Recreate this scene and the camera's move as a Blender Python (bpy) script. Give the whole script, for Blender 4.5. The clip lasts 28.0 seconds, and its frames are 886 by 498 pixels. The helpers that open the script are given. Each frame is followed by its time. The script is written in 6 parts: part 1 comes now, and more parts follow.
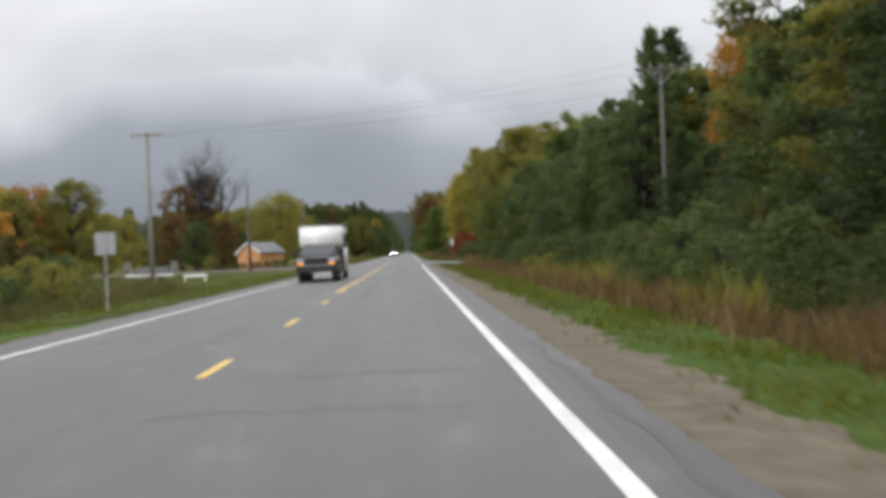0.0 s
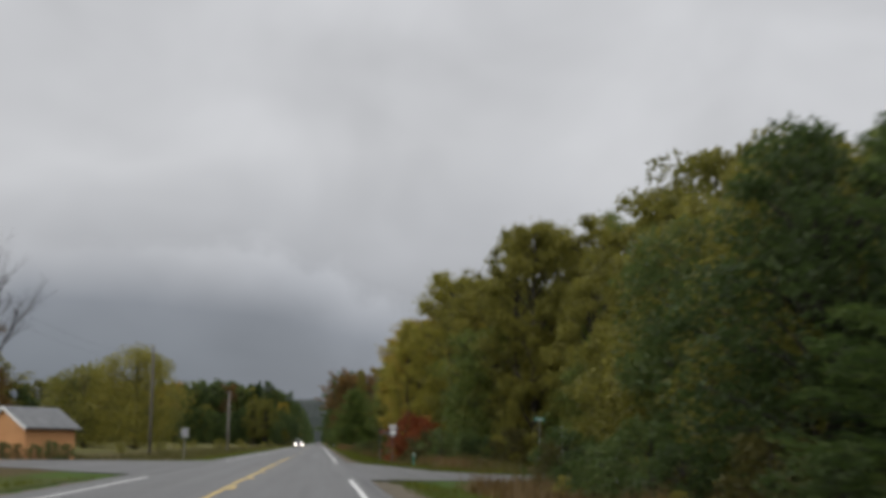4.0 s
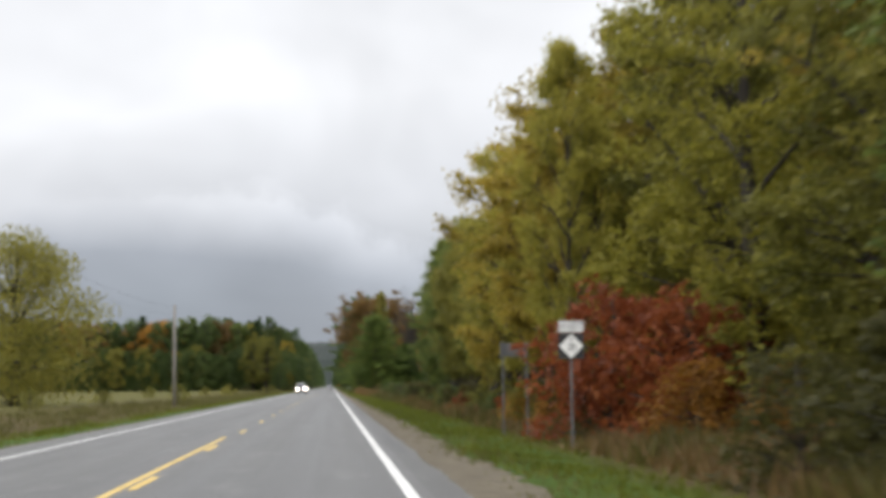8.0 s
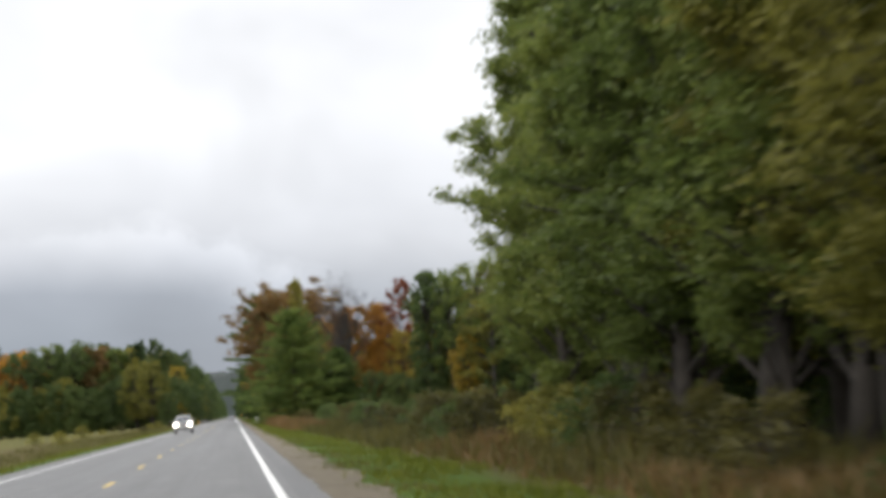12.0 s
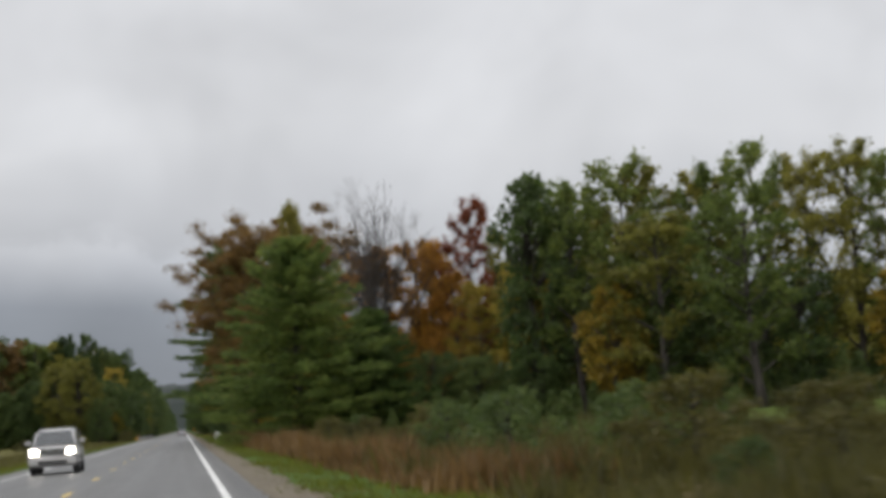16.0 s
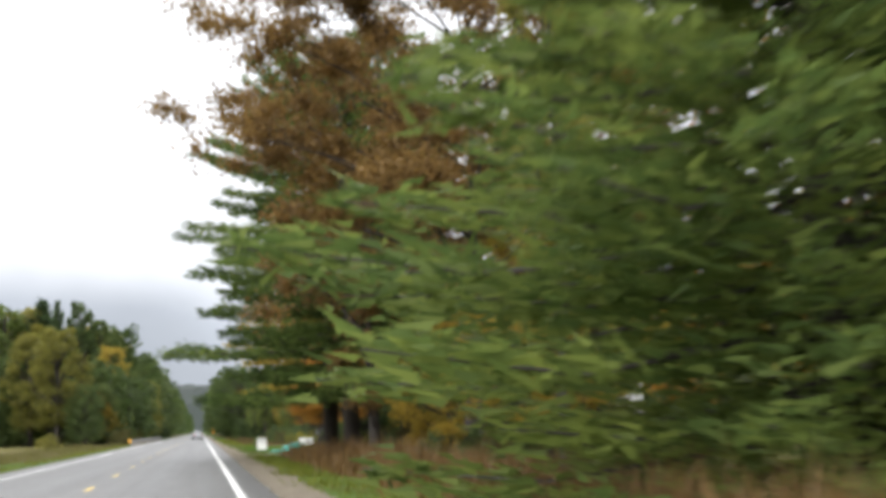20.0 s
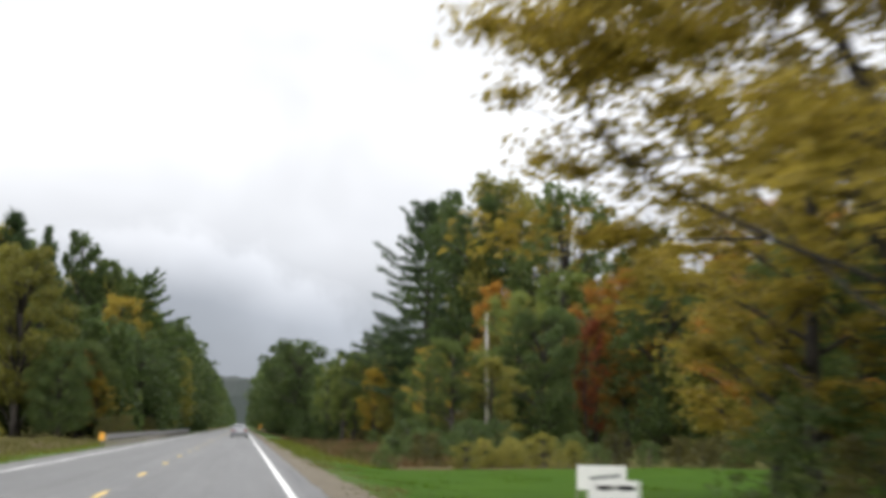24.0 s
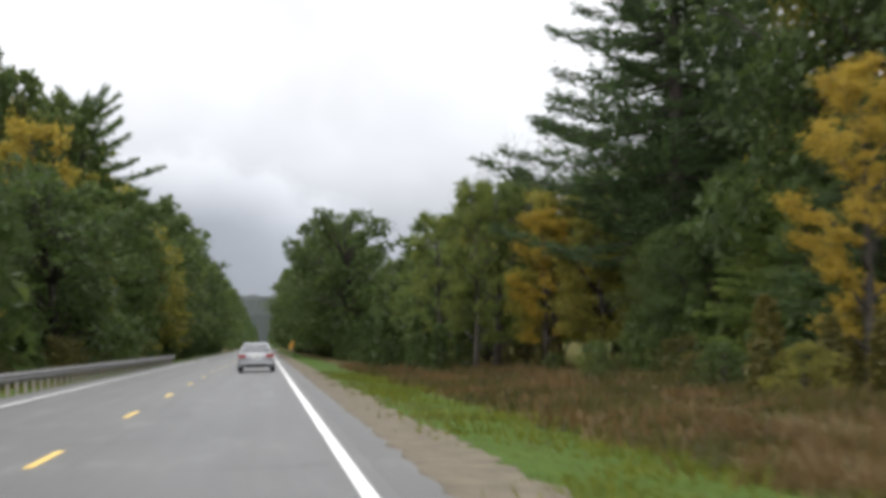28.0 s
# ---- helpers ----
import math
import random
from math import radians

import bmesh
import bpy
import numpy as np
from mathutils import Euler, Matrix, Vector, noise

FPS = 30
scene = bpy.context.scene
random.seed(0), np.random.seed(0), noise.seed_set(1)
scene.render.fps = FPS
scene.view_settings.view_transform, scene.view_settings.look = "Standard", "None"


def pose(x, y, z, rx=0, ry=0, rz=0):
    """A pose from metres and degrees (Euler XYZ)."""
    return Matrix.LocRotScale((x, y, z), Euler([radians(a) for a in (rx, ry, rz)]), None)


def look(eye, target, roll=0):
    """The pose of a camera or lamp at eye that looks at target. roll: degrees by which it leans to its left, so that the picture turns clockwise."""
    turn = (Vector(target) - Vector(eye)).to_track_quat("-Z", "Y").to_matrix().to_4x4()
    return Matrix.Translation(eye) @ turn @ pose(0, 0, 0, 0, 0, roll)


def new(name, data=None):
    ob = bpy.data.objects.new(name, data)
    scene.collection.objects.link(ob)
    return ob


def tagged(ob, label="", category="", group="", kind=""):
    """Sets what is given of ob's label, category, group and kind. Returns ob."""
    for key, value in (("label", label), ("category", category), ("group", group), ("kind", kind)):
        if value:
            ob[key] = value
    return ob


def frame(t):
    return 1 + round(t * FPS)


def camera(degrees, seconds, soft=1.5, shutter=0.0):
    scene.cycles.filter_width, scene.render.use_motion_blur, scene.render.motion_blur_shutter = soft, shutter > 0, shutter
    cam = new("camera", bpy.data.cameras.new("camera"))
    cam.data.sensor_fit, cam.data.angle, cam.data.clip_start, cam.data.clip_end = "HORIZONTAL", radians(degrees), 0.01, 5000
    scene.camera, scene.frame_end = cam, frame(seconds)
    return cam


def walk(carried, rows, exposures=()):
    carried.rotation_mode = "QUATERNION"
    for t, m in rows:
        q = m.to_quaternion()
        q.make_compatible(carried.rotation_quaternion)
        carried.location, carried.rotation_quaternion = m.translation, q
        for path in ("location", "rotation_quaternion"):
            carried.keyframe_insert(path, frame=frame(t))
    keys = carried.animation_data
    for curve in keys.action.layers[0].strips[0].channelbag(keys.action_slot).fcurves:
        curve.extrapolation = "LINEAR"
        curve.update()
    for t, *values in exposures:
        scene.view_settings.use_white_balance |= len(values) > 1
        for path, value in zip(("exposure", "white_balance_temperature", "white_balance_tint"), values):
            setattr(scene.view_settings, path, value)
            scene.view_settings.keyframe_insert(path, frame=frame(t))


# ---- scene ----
cam = camera(31.0, 28.0, soft=4.5, shutter=0.5)
# seconds, x, y, z, yaw, pitch, roll; the road runs along +y with its centre line at x = 0
PATH = [
    (0.0, 2.45, 0.00, 1.32, -1.20, 0.04, 2.35),
    (1.0, 2.50, 24.72, 1.32, -2.63, 0.72, 2.63),
    (1.5, 2.51, 37.07, 1.32, -2.25, 1.95, 1.90),
    (2.0, 2.53, 49.42, 1.32, -2.20, 4.17, 1.23),
    (2.5, 2.42, 61.78, 1.32, -3.28, 5.17, 0.30),
    (3.0, 2.30, 74.13, 1.32, -4.62, 6.30, -1.05),
    (3.5, 2.37, 86.48, 1.32, -4.07, 6.88, -0.90),
    (5.5, 2.66, 135.88, 1.32, -6.15, 7.09, -1.58),
    (6.0, 2.73, 148.23, 1.32, -5.81, 6.20, -1.38),
    (6.5, 2.69, 160.57, 1.32, -5.65, 5.42, -1.07),
    (7.0, 2.65, 172.92, 1.32, -6.79, 4.10, -1.46),
    (7.5, 2.65, 185.26, 1.32, -5.67, 4.92, 1.57),
    (8.0, 2.64, 197.60, 1.32, -4.00, 4.85, 0.60),
    (8.5, 2.66, 209.91, 1.32, -5.35, 4.18, 1.59),
    (9.0, 2.67, 222.22, 1.32, -5.82, 5.50, 1.28),
    (9.5, 2.71, 234.50, 1.32, -5.71, 6.07, 1.60),
    (10.0, 2.75, 246.79, 1.32, -6.02, 5.83, 1.01),
    (10.5, 2.86, 259.09, 1.32, -6.82, 4.16, 4.06),
    (11.0, 2.97, 271.38, 1.32, -7.01, 4.49, 5.51),
    (11.5, 2.95, 283.70, 1.32, -7.81, 4.83, 6.40),
    (12.0, 2.94, 296.01, 1.32, -7.44, 5.37, 4.59),
    (12.5, 2.93, 308.32, 1.32, -7.16, 5.16, 4.49),
    (14.5, 2.85, 357.57, 1.32, -8.81, 5.25, 3.07),
    (15.0, 2.83, 369.88, 1.32, -9.15, 5.46, 4.27),
    (15.5, 2.85, 382.14, 1.32, -9.54, 5.28, 3.85),
    (16.0, 2.87, 394.40, 1.32, -9.17, 5.79, 4.23),
    (16.5, 2.82, 406.63, 1.32, -8.98, 5.83, 3.92),
    (17.0, 2.76, 418.87, 1.32, -10.42, 5.94, 2.90),
    (17.5, 2.75, 431.20, 1.32, -9.66, 5.59, 4.58),
    (18.0, 2.75, 443.54, 1.32, -9.80, 5.65, 3.16),
    (18.5, 2.77, 455.88, 1.32, -8.95, 6.03, 4.48),
    (19.0, 2.78, 468.22, 1.32, -9.54, 5.79, 4.49),
    (19.5, 2.80, 480.55, 1.32, -9.91, 4.81, 4.37),
    (20.0, 2.81, 492.89, 1.32, -8.57, 6.24, 1.96),
    (20.5, 2.71, 505.21, 1.32, -10.04, 6.44, 0.74),
    (21.0, 2.61, 517.54, 1.32, -10.13, 6.77, -1.37),
    (21.5, 2.60, 529.85, 1.32, -8.14, 5.26, 0.33),
    (23.5, 2.56, 579.12, 1.32, -8.31, 5.97, -0.43),
    (24.0, 2.62, 591.44, 1.32, -7.10, 6.46, -1.19),
    (24.5, 2.68, 603.75, 1.32, -7.06, 7.17, -1.79),
    (25.0, 2.74, 616.06, 1.32, -5.58, 4.12, 1.00),
    (25.5, 2.75, 628.35, 1.32, -5.60, 2.52, 2.04),
    (26.0, 2.76, 640.64, 1.32, -5.14, 2.43, 1.99),
    (26.5, 2.74, 652.92, 1.32, -4.18, 2.95, 1.94),
    (27.0, 2.73, 665.19, 1.32, -4.73, 3.33, 1.20),
    (27.5, 2.73, 677.47, 1.32, -5.53, 3.11, 1.81),
    (28.0, 2.73, 689.74, 1.32, -6.33, 3.30, 1.32),
]
EXPOSURE = [(0.0, 0.15), (1.0, 0.25), (1.5, 0.15), (2.5, -0.05), (3.0, -0.35), (5.5, -0.45), (6.3, -0.25), (7.0, 0.08), (7.5, 0.3), (9.0, 0.32), (12.5, 0.4), (14.5, -0.35), (16.0, -0.17),
            (17.0, 0.04), (18.0, 0.42), (19.0, 0.9), (20.0, 0.93), (21.0, 0.97), (21.5, 0.85), (23.5, 0.6), (24.0, 0.48), (24.5, -0.2), (25.0, -0.3), (26.0, 0.38), (27.0, 0.5), (28.0, 0.5)]
walk(cam, [(t, pose(x, y, z, 90 + p, r, w)) for t, x, y, z, w, p, r in PATH], EXPOSURE)

# ---------------------------------------------------------------- sky and light
world = bpy.data.worlds.new("overcast_sky")
scene.world = world
world.use_nodes = True
wn, wl = world.node_tree.nodes, world.node_tree.links
wn.clear()


def wnode(kind, **kw):
    n = wn.new(kind)
    for k, v in kw.items():
        n.inputs[k.replace("_", " ")].default_value = v
    return n


sky = wn.new("ShaderNodeTexSky")
sky.sky_type, sky.sun_disc, sky.sun_elevation, sky.sun_rotation = "NISHITA", False, radians(38), radians(200)
coord = wn.new("ShaderNodeTexCoord")
split = wn.new("ShaderNodeSeparateXYZ")
wl.new(coord.outputs["Generated"], split.inputs[0])
# height over the horizon: a dark slate band low down, brighter towards the zenith
ramp = wn.new("ShaderNodeValToRGB")
ramp.color_ramp.elements[0].position, ramp.color_ramp.elements[0].color = 0.0, (0.27, 0.30, 0.345, 1)
ramp.color_ramp.elements[1].position, ramp.color_ramp.elements[1].color = 1.0, (2.3, 2.3, 2.34, 1)
for at, c in ((0.055, (0.36, 0.385, 0.435)), (0.095, (0.675, 0.69, 0.73)), (0.16, (0.89, 0.90, 0.93)), (0.34, (0.94, 0.95, 0.985)), (0.55, (1.55, 1.55, 1.58))):
    e = ramp.color_ramp.elements.new(at)
    e.color = (*c, 1)
mapping = wn.new("ShaderNodeMapping")
mapping.inputs["Scale"].default_value = (1.0, 1.0, 1.35)
wl.new(coord.outputs["Generated"], mapping.inputs[0])
cloud = wnode("ShaderNodeTexNoise", Scale=2.6, Detail=4.0, Roughness=0.45, Distortion=0.5)
wl.new(mapping.outputs[0], cloud.inputs["Vector"])
shift = wn.new("ShaderNodeMath")
shift.operation, shift.inputs[1].default_value = "MULTIPLY_ADD", 0.22
wl.new(cloud.outputs["Fac"], shift.inputs[0])
cells = wnode("ShaderNodeTexNoise", Scale=7.0, Detail=3.0, Roughness=0.5, Distortion=0.35)
wl.new(mapping.outputs[0], cells.inputs["Vector"])
lum = wn.new("ShaderNodeMapRange")
lum.inputs["From Min"].default_value, lum.inputs["From Max"].default_value = 0.3, 0.7
lum.inputs["To Min"].default_value, lum.inputs["To Max"].default_value = 0.89, 1.10
wl.new(cells.outputs["Fac"], lum.inputs["Value"])
mul = wn.new("ShaderNodeVectorMath")
mul.operation = "SCALE"
wl.new(ramp.outputs[0], mul.inputs[0])


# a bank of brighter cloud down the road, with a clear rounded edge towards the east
def wmath(op, a, b=0.0, c=0.0):
    n = wn.new("ShaderNodeMath")
    n.operation = op
    for i, v in enumerate((a, b, c)):
        if hasattr(v, "is_output"):
            wl.new(v, n.inputs[i])
        else:
            n.inputs[i].default_value = v
    return n.outputs[0]


wl.new(shift.outputs[0], ramp.inputs[0])
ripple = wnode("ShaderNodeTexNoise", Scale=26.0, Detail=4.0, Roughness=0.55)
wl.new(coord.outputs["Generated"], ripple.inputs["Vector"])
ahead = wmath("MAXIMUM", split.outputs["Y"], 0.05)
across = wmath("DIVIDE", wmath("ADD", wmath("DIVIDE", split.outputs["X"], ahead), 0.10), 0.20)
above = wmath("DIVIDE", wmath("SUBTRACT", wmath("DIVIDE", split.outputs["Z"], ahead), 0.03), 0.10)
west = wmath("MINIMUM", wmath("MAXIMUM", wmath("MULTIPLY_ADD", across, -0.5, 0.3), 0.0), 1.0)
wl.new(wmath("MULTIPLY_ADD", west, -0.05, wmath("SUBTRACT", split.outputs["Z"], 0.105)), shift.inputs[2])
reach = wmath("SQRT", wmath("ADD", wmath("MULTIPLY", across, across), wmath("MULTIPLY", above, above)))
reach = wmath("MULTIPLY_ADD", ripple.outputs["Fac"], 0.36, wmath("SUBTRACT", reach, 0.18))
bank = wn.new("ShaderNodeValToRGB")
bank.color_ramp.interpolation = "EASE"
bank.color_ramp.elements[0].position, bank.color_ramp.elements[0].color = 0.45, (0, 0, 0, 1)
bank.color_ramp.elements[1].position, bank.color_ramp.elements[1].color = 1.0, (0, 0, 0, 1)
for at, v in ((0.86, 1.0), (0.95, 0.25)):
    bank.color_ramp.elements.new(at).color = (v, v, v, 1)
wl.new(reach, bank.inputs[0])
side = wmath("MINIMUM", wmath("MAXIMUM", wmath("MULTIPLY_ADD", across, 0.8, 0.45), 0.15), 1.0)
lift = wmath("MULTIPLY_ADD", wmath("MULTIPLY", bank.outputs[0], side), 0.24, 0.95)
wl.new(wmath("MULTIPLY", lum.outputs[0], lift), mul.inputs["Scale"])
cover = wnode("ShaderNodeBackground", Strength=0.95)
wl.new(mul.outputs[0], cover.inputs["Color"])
thin = wnode("ShaderNodeBackground", Strength=0.05)
wl.new(sky.outputs[0], thin.inputs["Color"])
both = wn.new("ShaderNodeMixShader")
both.inputs[0].default_value = 0.94
wl.new(thin.outputs[0], both.inputs[1])
wl.new(cover.outputs[0], both.inputs[2])
wo = wn.new("ShaderNodeOutputWorld")
wl.new(both.outputs[0], wo.inputs[0])

sun = new("sun", bpy.data.lights.new("sun", "SUN"))
sun.data.energy, sun.data.angle, sun.data.color = 1.5, radians(50), (1.0, 0.97, 0.93)
sun.matrix_world = look((0, 0, 50), (65, 95, 0))


# ---------------------------------------------------------------- materials
def material(name, rough=0.8, metal=0.0, spec=0.5):
    m = bpy.data.materials.new(name)
    m.use_nodes = True
    b = m.node_tree.nodes["Principled BSDF"]
    b.inputs["Roughness"].default_value, b.inputs["Metallic"].default_value = rough, metal
    b.inputs["Specular IOR Level"].default_value = spec
    return m, m.node_tree.nodes, m.node_tree.links, b


def noise_node(n, l, scale, detail=4.0, rough=0.55, stretch=None):
    tc = n.new("ShaderNodeTexCoord")
    t = n.new("ShaderNodeTexNoise")
    t.inputs["Scale"].default_value, t.inputs["Detail"].default_value, t.inputs["Roughness"].default_value = scale, detail, rough
    if stretch:
        mp = n.new("ShaderNodeMapping")
        mp.inputs["Scale"].default_value = stretch
        l.new(tc.outputs["Object"], mp.inputs[0])
        l.new(mp.outputs[0], t.inputs["Vector"])
    else:
        l.new(tc.outputs["Object"], t.inputs["Vector"])
    return t


def ramp_node(n, l, fac, stops):
    r = n.new("ShaderNodeValToRGB")
    els = r.color_ramp.elements
    while len(els) < len(stops):
        els.new(0.5)
    for e, (p, c) in zip(els, stops):
        e.position, e.color = p, (*c, 1)
    l.new(fac, r.inputs[0])
    return r


def mix_node(n, l, fac, a, b, kind="MIX"):
    m = n.new("ShaderNodeMix")
    m.data_type, m.blend_type = "RGBA", kind
    for s, v in ((0, fac), (6, a), (7, b)):
        if hasattr(v, "is_output"):
            l.new(v, m.inputs[s])
        else:
            m.inputs[s].default_value = v if s == 0 else (*v, 1)
    return m.outputs[2]


def bump_node(n, l, b, fac, strength, dist=0.02):
    u = n.new("ShaderNodeBump")
    u.inputs["Strength"].default_value, u.inputs["Distance"].default_value = strength, dist
    l.new(fac, u.inputs["Height"])
    l.new(u.outputs[0], b.inputs["Normal"])


def speckled(name, lo, hi, scale, rough=0.8, metal=0.0, fine=None, bump=0.3, spec=0.5):
    """Two-scale noise between two colours, with relief."""
    m, n, l, b = material(name, rough, metal, spec)
    big = noise_node(n, l, scale, 5)
    small = noise_node(n, l, fine or scale * 14, 3)
    a = ramp_node(n, l, big.outputs["Fac"], [(0.3, lo), (0.7, hi)])
    c = mix_node(n, l, 0.35, a.outputs[0], ramp_node(n, l, small.outputs["Fac"], [(0.3, lo), (0.7, hi)]).outputs[0])
    l.new(c, b.inputs["Base Color"])
    bump_node(n, l, b, small.outputs["Fac"], bump)
    return m


def foliage(name, dark, mid, light, through_light=0.56, sheen=0.33):
    """Leaves: each leaf and each tree a little different, in three tones."""
    m, n, l, b = material(name, 0.5, 0, sheen)
    geo, obj = n.new("ShaderNodeNewGeometry"), n.new("ShaderNodeObjectInfo")
    patch = noise_node(n, l, 0.45, 3)
    add = n.new("ShaderNodeMath")
    add.operation, add.inputs[1].default_value = "MULTIPLY_ADD", 0.30
    l.new(geo.outputs["Random Per Island"], add.inputs[0])
    s2 = n.new("ShaderNodeMath")
    s2.operation, s2.inputs[1].default_value = "MULTIPLY_ADD", 0.75
    l.new(patch.outputs["Fac"], s2.inputs[0])
    l.new(add.outputs[0], s2.inputs[2])
    s3 = n.new("ShaderNodeMath")
    s3.operation, s3.inputs[1].default_value = "MULTIPLY_ADD", 0.3
    l.new(obj.outputs["Random"], s3.inputs[0])
    s3.inputs[2].default_value = -0.16
    l.new(s3.outputs[0], add.inputs[2])
    r = ramp_node(n, l, s2.outputs[0], [(0.12, dark), (0.5, mid), (0.95, light)])
    l.new(r.outputs[0], b.inputs["Base Color"])
    tr = n.new("ShaderNodeBsdfTranslucent")
    l.new(r.outputs[0], tr.inputs["Color"])
    mx = n.new("ShaderNodeMixShader")
    mx.inputs[0].default_value = through_light
    l.new(b.outputs[0], mx.inputs[1])
    l.new(tr.outputs[0], mx.inputs[2])
    l.new(mx.outputs[0], n["Material Output"].inputs[0])
    return m


LEAF = {
    "pine": foliage("pine_needles", (0.026, 0.046, 0.020), (0.064, 0.100, 0.038), (0.140, 0.185, 0.052), 0.56, 0.18),
    "fir": foliage("soft_pine_needles", (0.034, 0.058, 0.018), (0.084, 0.128, 0.034), (0.225, 0.270, 0.062), 0.58, 0.16),
    "green": foliage("green_leaves", (0.049, 0.070, 0.018), (0.119, 0.160, 0.036), (0.264, 0.289, 0.068)),
    "deep": foliage("deep_green_leaves", (0.035, 0.053, 0.018), (0.073, 0.111, 0.031), (0.161, 0.191, 0.055)),
    "olive": foliage("olive_leaves", (0.077, 0.084, 0.018), (0.196, 0.188, 0.037), (0.351, 0.307, 0.060)),
    "yellow": foliage("yellow_green_leaves", (0.103, 0.107, 0.018), (0.271, 0.252, 0.039), (0.473, 0.414, 0.077)),
    "gold": foliage("golden_leaves", (0.133, 0.100, 0.018), (0.343, 0.245, 0.034), (0.555, 0.414, 0.078), 0.62),
    "orange": foliage("orange_leaves", (0.132, 0.062, 0.014), (0.36, 0.175, 0.029), (0.53, 0.30, 0.05)),
    "red": foliage("red_leaves", (0.085, 0.027, 0.012), (0.231, 0.061, 0.022), (0.365, 0.129, 0.036)),
    "brown": foliage("russet_leaves", (0.062, 0.042, 0.018), (0.170, 0.104, 0.034), (0.32, 0.195, 0.056)),
    "amber": foliage("olive_gold_leaves", (0.118, 0.094, 0.016), (0.325, 0.250, 0.040), (0.520, 0.405, 0.080), 0.66),
    "purple": foliage("dark_purple_leaves", (0.010, 0.006, 0.008), (0.022, 0.013, 0.016), (0.042, 0.025, 0.026), 0.2, 0.2),
    "thicket": foliage("thicket_leaves", (0.034, 0.037, 0.012), (0.084, 0.079, 0.021), (0.155, 0.135, 0.037)),
}
HILL_M = foliage("far_forest", (0.006, 0.011, 0.010), (0.012, 0.020, 0.016), (0.02, 0.03, 0.022), 0.1, 0.05)
GRASS = foliage("verge_grass", (0.044, 0.060, 0.008), (0.090, 0.110, 0.014), (0.155, 0.158, 0.028), 0.25, 0.1)
DULL_GRASS = foliage("dull_verge_grass", (0.045, 0.045, 0.014), (0.095, 0.092, 0.028), (0.16, 0.145, 0.05), 0.25, 0.15)
LAWN_BLADE = foliage("lawn_blades", (0.028, 0.056, 0.004), (0.050, 0.092, 0.006), (0.082, 0.128, 0.011), 0.2, 0.06)
DRY = foliage("dry_tall_grass", (0.048, 0.033, 0.013), (0.112, 0.070, 0.025), (0.19, 0.125, 0.047), 0.25)
RUSTY = foliage("rusty_meadow_grass", (0.060, 0.037, 0.012), (0.150, 0.086, 0.027), (0.25, 0.155, 0.05), 0.25)
BARK = speckled("bark", (0.02, 0.017, 0.014), (0.06, 0.052, 0.044), 2.0, 0.95, bump=0.8)
PALE_BARK = speckled("pale_bark", (0.16, 0.15, 0.13), (0.36, 0.34, 0.31), 1.5, 0.9, bump=0.5)
POLE_WOOD = speckled("weathered_pole_wood", (0.15, 0.14, 0.125), (0.27, 0.25, 0.225), 1.2, 0.9, bump=0.5)
DARK_POLE = speckled("dark_weathered_pole_wood", (0.06, 0.056, 0.05), (0.14, 0.13, 0.118), 1.2, 0.9, bump=0.5)
STEEL = speckled("galvanised_steel", (0.26, 0.27, 0.28), (0.42, 0.43, 0.44), 1.0, 0.45, 0.6, bump=0.1)
RAIL_STEEL = speckled("weathered_rail_steel", (0.13, 0.13, 0.132), (0.26, 0.26, 0.262), 1.4, 0.6, 0.3, bump=0.15)
SIGN_BACK = speckled("sign_sheet_metal", (0.24, 0.25, 0.26), (0.34, 0.35, 0.36), 2.0, 0.5, 0.3, bump=0.05)
DULL_METAL = speckled("dull_sign_metal", (0.11, 0.115, 0.12), (0.17, 0.175, 0.18), 2.0, 0.6, 0.2, bump=0.05)
WHITE_SIGN = speckled("white_sign_sheet", (0.68, 0.68, 0.67), (0.80, 0.80, 0.79), 3.0, 0.5, bump=0.05)
BLACK_SIGN = speckled("black_sign_sheet", (0.012, 0.013, 0.015), (0.03, 0.03, 0.033), 3.0, 0.5, bump=0.05)
GREEN_SIGN = speckled("green_sign_sheet", (0.01, 0.16, 0.12), (0.02, 0.23, 0.17), 3.0, 0.45, bump=0.05)
AMBER_SIGN = speckled("amber_marker_sheet", (0.55, 0.25, 0.02), (0.70, 0.36, 0.04), 3.0, 0.5, bump=0.05)
TARP = speckled("teal_tarpaulin", (0.008, 0.12, 0.095), (0.025, 0.24, 0.19), 2.5, 0.4, bump=0.4)
SIDING = speckled("pale_grey_siding", (0.52, 0.53, 0.53), (0.66, 0.67, 0.67), 0.8, 0.7, bump=0.1)
SHINGLE = speckled("grey_shingles", (0.10, 0.105, 0.11), (0.20, 0.205, 0.21), 1.4, 0.9, bump=0.5)
TAN_WALL = speckled("orange_tan_boards", (0.42, 0.20, 0.08), (0.58, 0.31, 0.14), 0.9, 0.7, bump=0.2)
TRIM_WHITE = speckled("white_trim_paint", (0.66, 0.66, 0.65), (0.80, 0.80, 0.79), 2.0, 0.6, bump=0.1)
RUBBER = speckled("tyre_rubber", (0.010, 0.010, 0.011), (0.026, 0.026, 0.027), 5.0, 0.85, bump=0.3)
BLACK_PLASTIC = speckled("black_plastic_trim", (0.009, 0.009, 0.0095), (0.022, 0.022, 0.023), 4.0, 0.6, bump=0.1)
CHROME = speckled("chrome", (0.55, 0.56, 0.57), (0.75, 0.76, 0.77), 3.0, 0.18, 1.0, bump=0.02)
